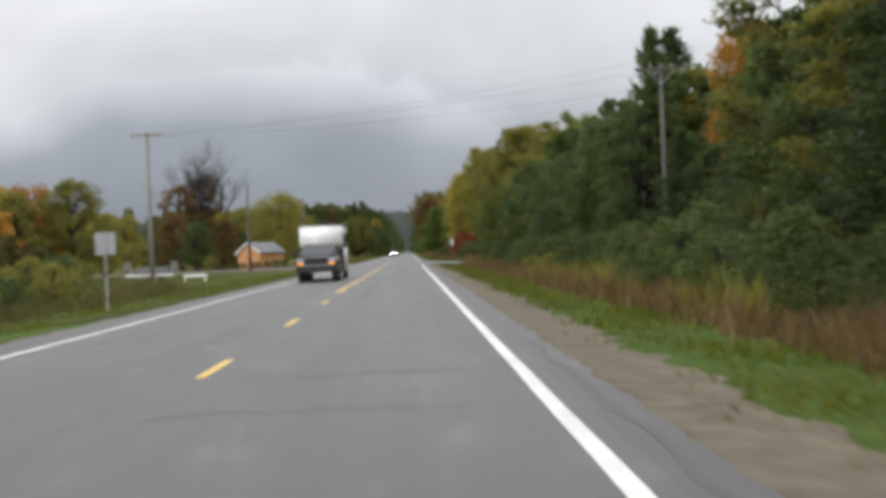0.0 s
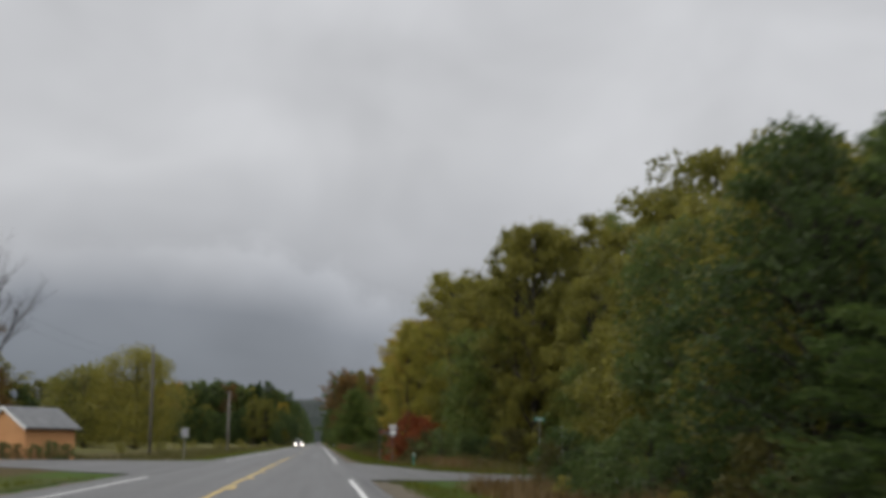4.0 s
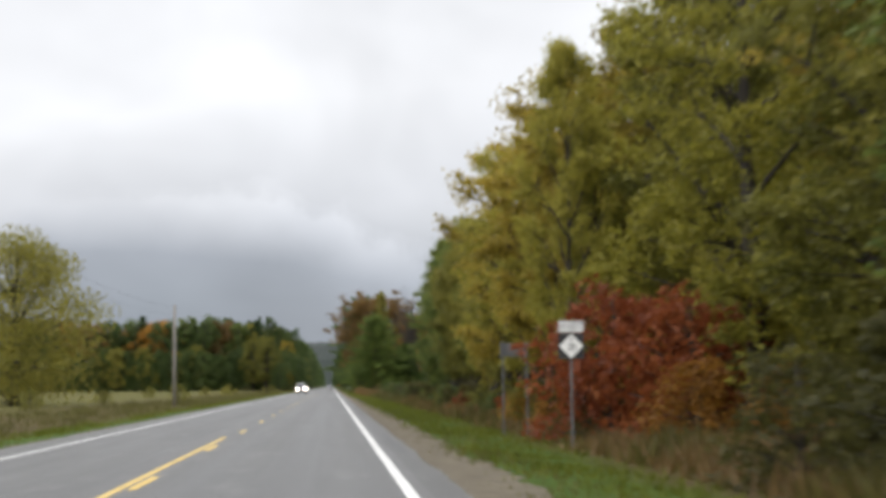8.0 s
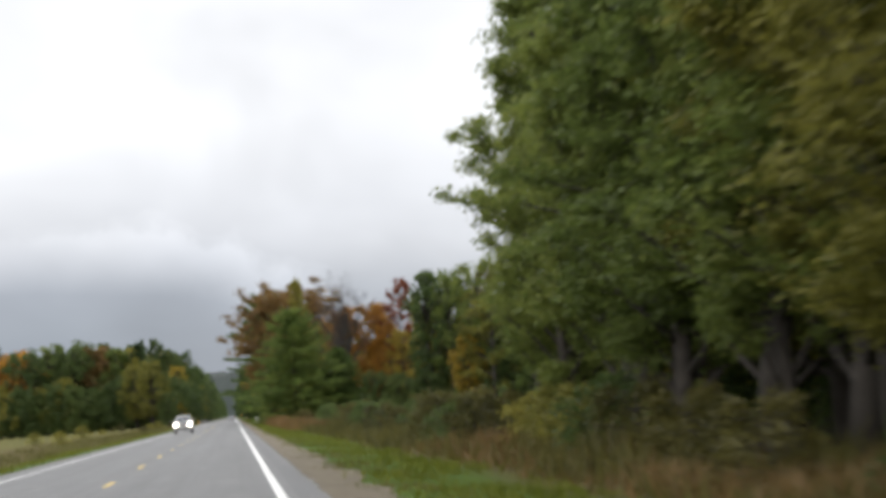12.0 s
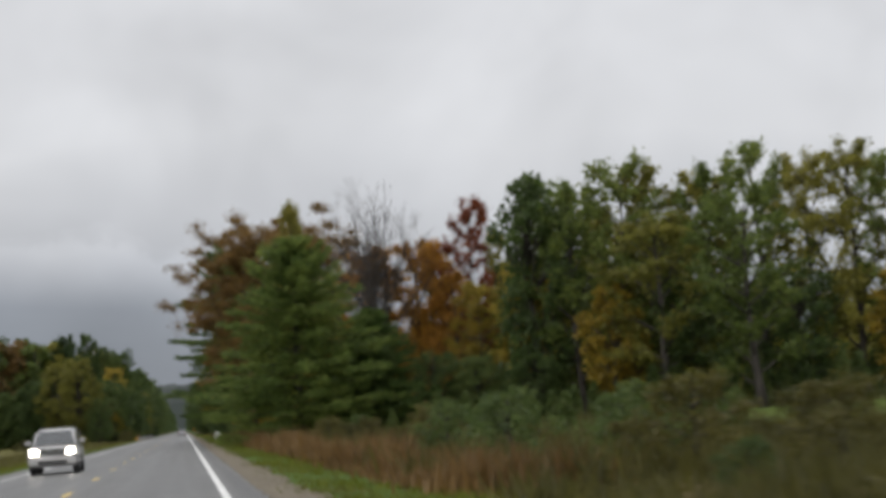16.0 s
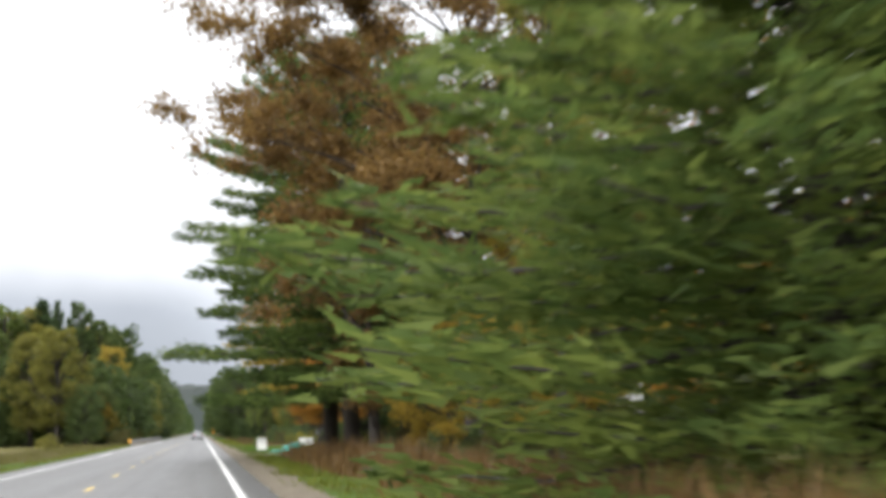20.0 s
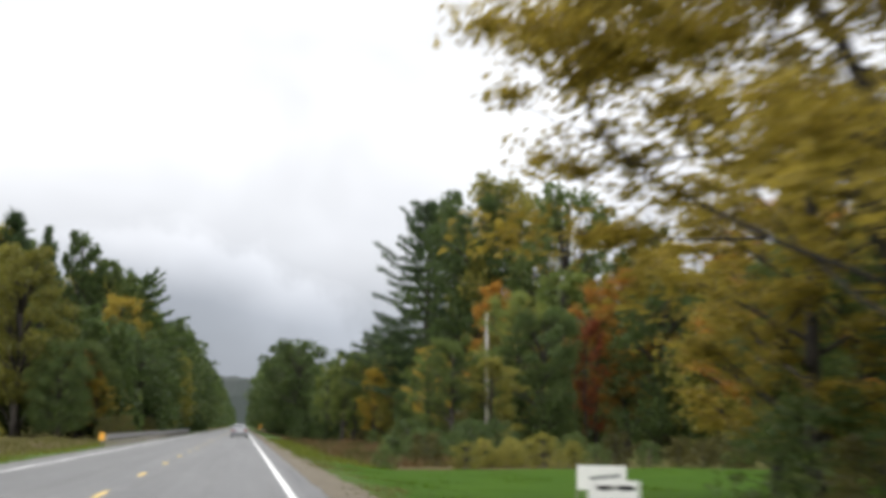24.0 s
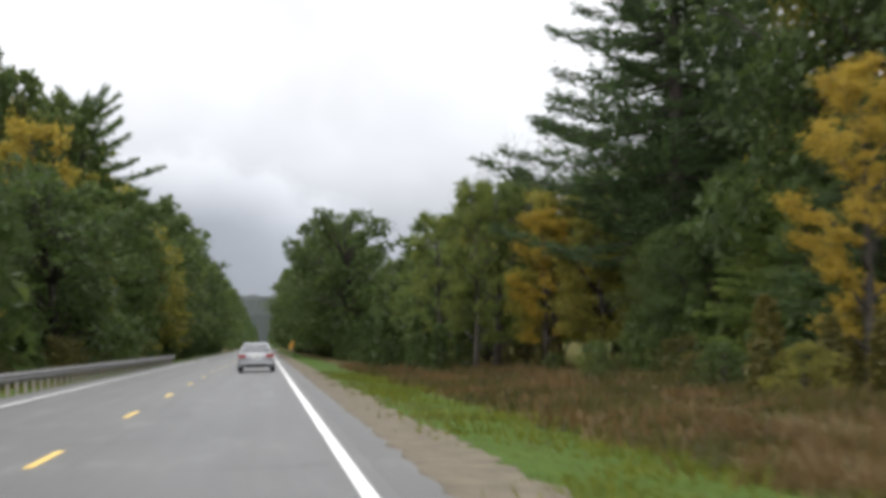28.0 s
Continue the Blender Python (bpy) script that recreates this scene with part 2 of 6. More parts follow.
ALLOY = speckled("alloy_wheel", (0.36, 0.36, 0.37), (0.52, 0.52, 0.53), 3.0, 0.35, 0.8, bump=0.05)


def paint(name, lo, hi):
    m = speckled(name, lo, hi, 1.5, 0.28, bump=0.02)
    m.node_tree.nodes["Principled BSDF"].inputs["Coat Weight"].default_value = 0.6
    return m


CHARCOAL = paint("charcoal_car_paint", (0.012, 0.0125, 0.014), (0.026, 0.027, 0.03))
PEWTER = paint("pewter_car_paint", (0.30, 0.30, 0.30), (0.40, 0.39, 0.385))
SILVER = paint("grey_car_paint", (0.24, 0.25, 0.27), (0.33, 0.34, 0.36))
CHARCOAL.node_tree.nodes["Principled BSDF"].inputs["Coat Weight"].default_value = 0.25
WHITE_BODY = paint("white_trailer_skin", (0.62, 0.62, 0.63), (0.76, 0.76, 0.77))
GREY_BODY = paint("grey_trailer_skin", (0.10, 0.105, 0.115), (0.17, 0.175, 0.185))


def glowing(name, color, strength):
    m, n, l, b = material(name, 0.3)
    b.inputs["Base Color"].default_value = (*color, 1)
    b.inputs["Emission Color"].default_value = (*color, 1)
    b.inputs["Emission Strength"].default_value = strength
    return m


HEADLIGHT = glowing("lit_headlight", (1.0, 0.93, 0.80), 14.0)
AMBER_LAMP = glowing("lit_amber_lamp", (1.0, 0.40, 0.06), 0.7)
LAMP_LENS = speckled("clear_lamp_lens", (0.3, 0.3, 0.31), (0.46, 0.46, 0.48), 4.0, 0.12, bump=0.05)
TAIL_LENS = speckled("red_lamp_lens", (0.22, 0.012, 0.012), (0.34, 0.025, 0.02), 4.0, 0.2, bump=0.05)
GLASS_M, gn, gl, gb = material("dark_car_glass", 0.06, 0, 0.7)
gb.inputs["Base Color"].default_value = (0.018, 0.022, 0.026, 1)
gv = noise_node(gn, gl, 3.0)
gl.new(ramp_node(gn, gl, gv.outputs["Fac"], [(0.3, (0.014, 0.018, 0.022)), (0.7, (0.03, 0.036, 0.042))]).outputs[0], gb.inputs["Base Color"])


def asphalt(name, lo, hi, wet):
    """Old wet asphalt: aggregate, long tyre tracks, patches and tar-dark stains."""
    m, n, l, b = material(name, 0.45, 0, 0.4)
    grain = noise_node(n, l, 60.0, 3)
    patch = noise_node(n, l, 0.8, 6, 0.6, (1.0, 0.10, 1.0))
    streak = noise_node(n, l, 1.1, 4, 0.55, (1.0, 0.012, 1.0))
    c1 = ramp_node(n, l, patch.outputs["Fac"], [(0.25, lo), (0.75, hi)]).outputs[0]
    c2 = mix_node(n, l, 0.40, c1, ramp_node(n, l, streak.outputs["Fac"], [(0.3, lo), (0.7, hi)]).outputs[0])
    c3 = mix_node(n, l, 0.25, c2, ramp_node(n, l, grain.outputs["Fac"], [(0.3, lo), (0.7, hi)]).outputs[0])
    worn = noise_node(n, l, 1.3, 8, 0.72, (1.0, 0.22, 1.0))
    c4 = mix_node(n, l, ramp_node(n, l, worn.outputs["Fac"], [(0.54, (0, 0, 0)), (0.68, (0.75, 0.75, 0.75))]).outputs[0], c3, tuple(min(1, h * 1.45) for h in hi))
    l.new(c4, b.inputs["Base Color"])
    r = n.new("ShaderNodeMapRange")
    r.inputs["To Min"].default_value, r.inputs["To Max"].default_value = wet
    l.new(streak.outputs["Fac"], r.inputs["Value"])
    l.new(r.outputs[0], b.inputs["Roughness"])
    bump_node(n, l, b, grain.outputs["Fac"], 0.25, 0.01)
    return m


ROAD_M = asphalt("wet_road_asphalt", (0.028, 0.028, 0.0275), (0.078, 0.077, 0.073), (0.34, 0.56))
SHOULDER_M = asphalt("shoulder_asphalt", (0.027, 0.027, 0.0265), (0.072, 0.071, 0.068), (0.36, 0.6))
GRAVEL = speckled("shoulder_gravel", (0.07, 0.060, 0.043), (0.185, 0.158, 0.115), 2.2, 0.95, fine=38.0, bump=0.8, spec=0.2)
CRACK_TAR = speckled("crack_tar", (0.022, 0.022, 0.024), (0.045, 0.045, 0.047), 3.0, 0.5, bump=0.2)


def road_paint(name, lo, hi):
    m, n, l, b = material(name, 0.5)
    wear = noise_node(n, l, 7.0, 6, 0.65)
    tone = noise_node(n, l, 0.7, 4)
    c = ramp_node(n, l, tone.outputs["Fac"], [(0.3, lo), (0.7, hi)]).outputs[0]
    l.new(mix_node(n, l, ramp_node(n, l, wear.outputs["Fac"], [(0.54, (0, 0, 0)), (0.70, (0.85, 0.85, 0.85))]).outputs[0], c, (0.16, 0.16, 0.155)), b.inputs["Base Color"])
    bump_node(n, l, b, wear.outputs["Fac"], 0.15)
    return m


WHITE_LINE = road_paint("white_road_paint", (0.50, 0.50, 0.485), (0.70, 0.70, 0.68))
YELLOW_LINE = road_paint("yellow_road_paint", (0.55, 0.36, 0.045), (0.68, 0.46, 0.08))


def ground_material():
    """Meadow: green verge close to the road, rusty and straw-coloured growth further out, in drifts."""
    m, n, l, b = material("meadow_ground", 0.95, 0, 0.08)
    tc = n.new("ShaderNodeTexCoord")
    sp = n.new("ShaderNodeSeparateXYZ")
    l.new(tc.outputs["Object"], sp.inputs[0])
    drift = noise_node(n, l, 0.09, 5, 0.6)
    fine = noise_node(n, l, 3.0, 5, 0.65)
    ab = n.new("ShaderNodeMath")
    ab.operation = "ABSOLUTE"
    l.new(sp.outputs["X"], ab.inputs[0])
    off = n.new("ShaderNodeMath")
    off.operation, off.inputs[1].default_value = "MULTIPLY_ADD", 3.5
    l.new(drift.outputs["Fac"], off.inputs[0])
    l.new(ab.outputs[0], off.inputs[2])
    edge = n.new("ShaderNodeMapRange")
    edge.inputs["From Min"].default_value, edge.inputs["From Max"].default_value = 9.3, 10.6
    l.new(off.outputs[0], edge.inputs["Value"])
    far = n.new("ShaderNodeMapRange")
    far.inputs["From Min"].default_value, far.inputs["From Max"].default_value = 17.0, 24.0
    l.new(off.outputs[0], far.inputs["Value"])
    green = ramp_node(n, l, fine.outputs["Fac"], [(0.3, (0.032, 0.058, 0.010)), (0.7, (0.070, 0.110, 0.020))]).outputs[0]
    rust = ramp_node(n, l, fine.outputs["Fac"], [(0.3, (0.045, 0.036, 0.016)), (0.7, (0.10, 0.075, 0.032))]).outputs[0]
    field = ramp_node(n, l, drift.outputs["Fac"], [(0.35, (0.07, 0.08, 0.02)), (0.65, (0.125, 0.115, 0.036))]).outputs[0]
    l.new(mix_node(n, l, far.outputs[0], mix_node(n, l, edge.outputs[0], green, rust), mix_node(n, l, 0.3, field, rust)), b.inputs["Base Color"])
    bump_node(n, l, b, fine.outputs["Fac"], 0.7, 0.08)
    return m


GROUND_M = ground_material()
YARD_M = speckled("rough_yard_grass", (0.045, 0.058, 0.016), (0.082, 0.092, 0.03), 0.4, 0.95, fine=8.0, bump=0.6, spec=0.05)
FIELD_M = speckled("mown_field_grass", (0.050, 0.076, 0.014), (0.085, 0.108, 0.028), 0.25, 0.95, fine=6.0, bump=0.5, spec=0.05)
LAWN_M = speckled("mown_lawn", (0.022, 0.056, 0.0025), (0.042, 0.087, 0.004), 0.5, 0.95, fine=9.0, bump=0.5, spec=0.05)


# ---------------------------------------------------------------- small tools
def from_arrays(name, verts, faces, mat):
    me = bpy.data.meshes.new(name)
    me.from_pydata(verts, [], faces)
    me.materials.append(mat)
    me.update()
    return me


def part(name, bm, mat, parent=None, label=""):
    """One mesh object, under a thing or a part."""
    if isinstance(bm, bpy.types.Mesh):
        me = bm
    else:
        me = bpy.data.meshes.new(name)
        bm.to_mesh(me)
        bm.free()
        me.materials.append(mat)
    ob = new(name, me)
    ob.parent = parent
    if label:
        ob["label"] = label
    return ob


def thing(name, m, label, category, group="", kind=""):
    ob = new(name)
    ob.matrix_world = m
    ob.empty_display_size = 0.2
    return tagged(ob, label, category, group, kind)


def box(sx, sy, sz, x=0, y=0, z=0, bevel=0.0, bm=None, segs=2, tilt=None):
    """A box centred at x, y with its foot at z."""
    bm = bm or bmesh.new()
    m = Matrix.Translation((x, y, z + sz / 2))
    if tilt:
        m = m @ tilt
    got = bmesh.ops.create_cube(bm, size=1.0, matrix=m @ Matrix.Diagonal((sx, sy, sz, 1)))
    if bevel:
        edges = list({e for v in got["verts"] for e in v.link_edges})
        bmesh.ops.bevel(bm, geom=edges, offset=bevel, segments=segs, affect="EDGES", clamp_overlap=True)
    return bm


def tube(pts, radii, sides=8, bm=None):
    """A tapered tube through points."""
    bm = bm or bmesh.new()
    pts = [Vector(p) for p in pts]
    rings = []
    for i, p in enumerate(pts):
        d = (pts[min(i + 1, len(pts) - 1)] - pts[max(i - 1, 0)]).normalized()
        q = d.to_track_quat("Z", "X")
        rings.append([bm.verts.new(p + q @ Vector((math.cos(a) * radii[i], math.sin(a) * radii[i], 0))) for a in (2 * math.pi * k / sides for k in range(sides))])
    for a, b in zip(rings, rings[1:]):
        for k in range(sides):
            bm.faces.new((a[k], a[(k + 1) % sides], b[(k + 1) % sides], b[k]))
    bm.faces.new(rings[0][::-1])
    bm.faces.new(rings[-1])
    return bm


def smooth(ob):
    for p in ob.data.polygons:
        p.use_smooth = True
    return ob


def prism(outline, width, bm=None, taper=None):
    """A side outline of (y, z) points drawn out across x; taper(z) narrows it."""
    bm = bm or bmesh.new()
    sides = []
    for s in (-1, 1):
        sides.append([bm.verts.new((s * width / 2 * (taper(z) if taper else 1), y, z)) for y, z in outline])
    n = len(outline)
    for k in range(n):
        bm.faces.new((sides[0][k], sides[0][(k + 1) % n], sides[1][(k + 1) % n], sides[1][k]))
    bm.faces.new(sides[0][::-1])
    bm.faces.new(sides[1])
    bmesh.ops.recalc_face_normals(bm, faces=bm.faces)
    return bm


# ---------------------------------------------------------------- ground and road
def ground_height(x, y):
    a = abs(x)
    if a < 5.6:
        h = -0.10
    elif a < 9.0:
        h = -0.10 - 0.30 * (a - 5.6) / 3.4
    else:
        h = -0.40 + 0.25 * min(1, (a - 9) / 12)
    for y0, y1, z in ((158, 207, -0.075), (584, 592, -0.15)):
        h = max(h, z - max(0, y0 - y, y - y1) * 0.12)
    if a > 10 and not 150 < y < 215:
        h += 0.14 * noise.noise((x * 0.06, y * 0.06, 0.3)) * min(1, (a - 10) / 8)
    return h


def sheet(name, xs, ys, zf, mat, label, category):
    verts = [(x, y, zf(x, y)) for y in ys for x in xs]
    w = len(xs)
    faces = [(j * w + i, j * w + i + 1, (j + 1) * w + i + 1, (j + 1) * w + i) for j in range(len(ys) - 1) for i in range(w - 1)]
    ob = smooth(new(name, from_arrays(name, verts, faces, mat)))
    return tagged(ob, label, category, kind="structure")


def steps(a, b, s):
    k = max(1, round((b - a) / s))
    return [a + (b - a) * i / k for i in range(k)]


near_x = [5.2, 5.6, 6.2, 7.0, 8.0, 9.0, 10.5, 12, 14, 17, 21, 26, 33, 42, 55, 75, 110, 180, 320, 700, 1600, 3000, 4800]
gx = [-x for x in reversed(near_x)] + [-3, 0, 3] + near_x
gy = [-1500, -500] + steps(-200, 1300, 2.5) + steps(1300, 2400, 60) + [2400, 3200, 4800]
sheet("ground", gx, gy, ground_height, GROUND_M, "grassy roadside ground, green by the road and rusty brown further out", "ground")


def ragged(side, x0, x1, name, mat, amp, z0, z1, label, category, ystep=0.4, skip=()):
    """A strip along the road whose outer edge wanders."""
    ys = steps(-60, 760, ystep) + steps(760, 1500, 8) + [1500]
    verts, faces = [], []
    for y in ys:
        wob = amp * (noise.noise((y * 0.9, x1 * 3, side)) + 0.6 * noise.noise((y * 0.21, x1 * 3, side)) + 0.4 * noise.noise((y * 3.1, x1, side)))
        verts += [(side * x0, y, z0), (side * (x1 + wob), y, z1)]
    for i in range(len(ys) - 1):
        if any(a < ys[i] < b for a, b in skip):
            continue
        q = (2 * i, 2 * i + 1, 2 * i + 3, 2 * i + 2)
        faces.append(q if side > 0 else q[::-1])
    return tagged(new(name, from_arrays(name, verts, faces, mat)), label, category, kind="structure")


CROSS = (157.0, 204.0)
roadbed = sheet("road", [-3.85, -3.0, -1.8, 0, 1.8, 3.0, 3.85], steps(-60, 1500, 6) + [1500, 4000], lambda x, y: -0.001 * abs(x), ROAD_M, "wet grey two-lane asphalt road with worn tyre tracks", "road")
for side, nm in ((1, "east"), (-1, "west")):
    ragged(side, 3.85, 4.32 if side > 0 else 4.75, "paved_shoulder_" + nm, SHOULDER_M, 0.10, -0.008, -0.024, "darker paved road shoulder with a crumbling edge", "pavement")
    ragged(side, 4.1 if side > 0 else 4.55, 5.42 if side > 0 else 5.25, "gravel_shoulder_" + nm, GRAVEL, 0.3, -0.034, -0.09, "tan gravel shoulder with a ragged edge", "gravel", skip=(CROSS,))


# the crossing side road, flared where it meets the main road
def side_road(side):
    verts, faces = [], []
    stations = [(3.9, 157.0, 206.0), (5.0, 158.0, 205.0), (6.1, 159.0, 200.5), (7.0, 160.0, 194.5), (8.4, 161.0, 182.0), (10.5, 162.0, 176.0), (14.0, 163.0, 173.0), (40.0, 163.0, 172.0), (160.0, 163.0, 172.0)]
    if side < 0:
        stations = [(3.9, 160.0, 207.0), (5.0, 162.0, 206.5), (7.5, 166.0, 205.5), (10.5, 172.0, 203.0), (16.0, 176.0, 198.0), (40.0, 180.0, 192.0), (160.0, 180.0, 192.0)]
    for x, a, b in stations:
        z = -0.002 - 0.05 * min(1, max(0, x - 3.9) / 4)
        verts += [(side * x, a + (b - a) * k / 4, z) for k in range(5)]
    for i in range(len(stations) - 1):
        for k in range(4):
            q = (5 * i + k, 5 * i + 5 + k, 5 * i + 6 + k, 5 * i + 1 + k)
            faces.append(q if side > 0 else q[::-1])
    return tagged(new("side_road_" + ("east" if side > 0 else "west"), from_arrays("side_road", verts, faces, SHOULDER_M)), "narrow grey asphalt side road flaring into the main road", "road", kind="structure")


side_road(1), side_road(-1)


def stripe(name, x, w, runs, mat, label):
    verts, faces = [], []
    for a, b in runs:
        ys = steps(a, b, 2.5) + [b]
        k = len(verts)
        for y in ys:
            e = 0.012 * noise.noise((y * 1.3, x, 2))
            verts += [(x - w / 2 + e, y, -0.001 * abs(x) + 0.005), (x + w / 2 + e, y, -0.001 * abs(x) + 0.005)]
        faces += [(k + 2 * i, k + 2 * i + 1, k + 2 * i + 3, k + 2 * i + 2) for i in range(len(ys) - 1)]
    return part(name, from_arrays(name, verts, faces, mat), mat, roadbed, label)


stripe("edge_line", 3.6, 0.15, ((-60, 157), (203.5, 1500)), WHITE_LINE, "white edge line")
stripe("edge_line", -3.6, 0.13, ((-60, 157), (203.5, 1500)), WHITE_LINE, "white edge line")
stripe("no_passing_line", -0.13, 0.11, ((55, 240),), YELLOW_LINE, "solid yellow no-passing line")
dash_mesh = from_arrays("lane_dash", [(-0.06, 0, 0), (0.06, 0, 0), (0.06, 3.05, 0), (-0.06, 3.05, 0)], [(0, 1, 2, 3)], YELLOW_LINE)
for k in range(-4, 90):
    d = part("lane_dash", dash_mesh, YELLOW_LINE, roadbed)
    d.location = (0.05, 17.9 + 12.55 * k, 0.004)


# tar-dark cracks across and along the asphalt
def crack(rng, x0, y0, heading, length, w=0.03):
    verts, faces = [], []
    x, y, a, n = x0, y0, heading, int(length / 0.25)
    for i in range(n):
        ww = w * (0.4 + 0.6 * rng.random())
        px, py = -math.sin(a) * ww, math.cos(a) * ww
        verts += [(x + px, y + py, -0.001 * abs(x) + 0.0035), (x - px, y - py, -0.001 * abs(x) + 0.0035)]
        a = heading + rng.uniform(-0.7, 0.7)
        x, y = max(-3.4, min(3.4, x + math.cos(a) * 0.25)), y + math.sin(a) * 0.25
    faces = [(2 * i, 2 * i + 1, 2 * i + 3, 2 * i + 2) for i in range(n - 1)]
    part("crack", from_arrays("crack", verts, faces, CRACK_TAR), CRACK_TAR, roadbed)


rng = random.Random(5)
for k in range(60):
    yy = rng.choice([rng.uniform(5, 80), rng.uniform(200, 300), rng.uniform(600, 720)])
    crack(rng, rng.uniform(-3, 2.5), yy, rng.choice([0.1, 0.2, 1.5]), rng.uniform(1.2, 4.0))


# a broken tar-dark seam near the outer edge of the paved shoulder
def seam(rng, y0, y1):
    verts, y = [], y0
    while y < y1:
        x = 4.08 + 0.12 * noise.noise((y * 0.5, 3.0, 1.0)) + 0.07 * noise.noise((y * 2.4, 5.0, 1.0))
        w = 0.035 + 0.07 * max(0, noise.noise((y * 0.8, 9.0, 1.0))) + 0.015 * rng.random()
        verts += [(x - w, y, -0.010), (x + w, y, -0.012)]
        y += 0.35
    faces = [(2 * i, 2 * i + 1, 2 * i + 3, 2 * i + 2) for i in range(len(verts) // 2 - 1)]
    part("seam", from_arrays("seam", verts, faces, CRACK_TAR), CRACK_TAR, roadbed)


for k in range(20):
    a = rng.uniform(0, 150) if k < 9 else rng.uniform(210, 720)
    seam(rng, a, a + rng.uniform(6, 26))


# ---------------------------------------------------------------- trees
def leaves(rng, pts, size, squash=1.0, out=None, slim=1.0):
    """Pointed leaves at points, as vertex and face arrays."""
    n = len(pts)
    pts = np.asarray(pts, float)
    d = rng.normal(size=(n, 3))
    d[:, 2] *= squash
    if out is not None:
        d = d * 0.55 + out
    d /= np.linalg.norm(d, axis=1)[:, None] + 1e-9
    u = np.cross(d, rng.normal(size=(n, 3)))
    u /= np.linalg.norm(u, axis=1)[:, None] + 1e-9
    w = np.cross(d, u)
    s = size * rng.uniform(0.6, 1.3, (n, 1))
    v = np.stack([pts - d * s * 0.5 + u * s * 0.34 * slim, pts - d * s * 0.35 - u * s * 0.34 * slim + w * s * 0.1, pts + d * s * 0.65], 1).reshape(-1, 3)
    f = np.arange(3 * n).reshape(-1, 3)
    return v, f


def quick_mesh(name, v, f, mat):
    me = bpy.data.meshes.new(name)
    me.vertices.add(len(v))
    me.vertices.foreach_set("co", np.ascontiguousarray(v, np.float32).ravel())
    me.loops.add(len(f) * 3)
    me.loops.foreach_set("vertex_index", np.ascontiguousarray(f, np.int32).ravel())
    me.polygons.add(len(f))
    me.polygons.foreach_set("loop_start", np.arange(0, len(f) * 3, 3, dtype=np.int32))
    me.materials.append(mat)
    me.update(calc_edges=True)
    return me


def broadleaf_shape(seed, h, spread, blobs, per, size, low=0.22, full=0.65, clump=1.0, peak=0.74, lean=0.0, gap=0.0):
    """Trunk bmesh and leaf arrays of a broadleaf tree h metres high."""
    r = np.random.default_rng(seed)
    bm = bmesh.new()
    top = Vector((lean * h, 0, h * 0.9))
    line = [Vector((0.05 * h * r.normal() * t * (1 - t), 0.05 * h * r.normal() * t * (1 - t), 0)) + top * t for t in np.linspace(0, 1, 7)]
    tr = 0.018 * h + 0.03
    tube(line, [tr * (1.25 - t) ** 1.0 if t else tr * 1.5 for t in np.linspace(0, 1, 7)], 7, bm)
    pts, outs = [], []
    for b in range(blobs):
        t = low + (1 - low) * (b + r.random()) / blobs
        env = spread * (math.sin(math.pi * min(1, (t - low) / (1 - low) * peak + 0.2)) ** full)
        a = b * 2.4 + r.normal() * 0.4
        rad = env * (0.35 + 0.6 * r.random())
        p0 = line[min(6, int(t * 5))]
        c = Vector((lean * h * t + math.cos(a) * rad, math.sin(a) * rad, h * t * 0.93))
        mid = p0.lerp(c, 0.55) + Vector((0, 0, 0.03 * h))
        tube([p0, mid, c], [tr * 0.32, tr * 0.2, tr * 0.06], 4, bm)
        br = clump * spread * (0.28 + 0.22 * r.random()) * (1 - 0.35 * t)
        q = r.normal(size=(per, 3))
        q /= np.linalg.norm(q, axis=1)[:, None]
        q *= (r.random((per, 1)) ** 0.45) * br * np.array([1.15, 1.15, 0.8])
        keep = q[:, 2] > -br * (0.75 - gap)
        pts.append((np.array(c) + q)[keep])
        outs.append(q[keep] / (br + 1e-6))
    pts, outs = np.concatenate(pts), np.concatenate(outs)
    pick = r.random(len(pts)) < 0.30
    return bm, leaves(r, pts, size, out=outs * 0.8), leaves(r, pts[pick], size * 1.75, out=outs[pick] * 0.8)


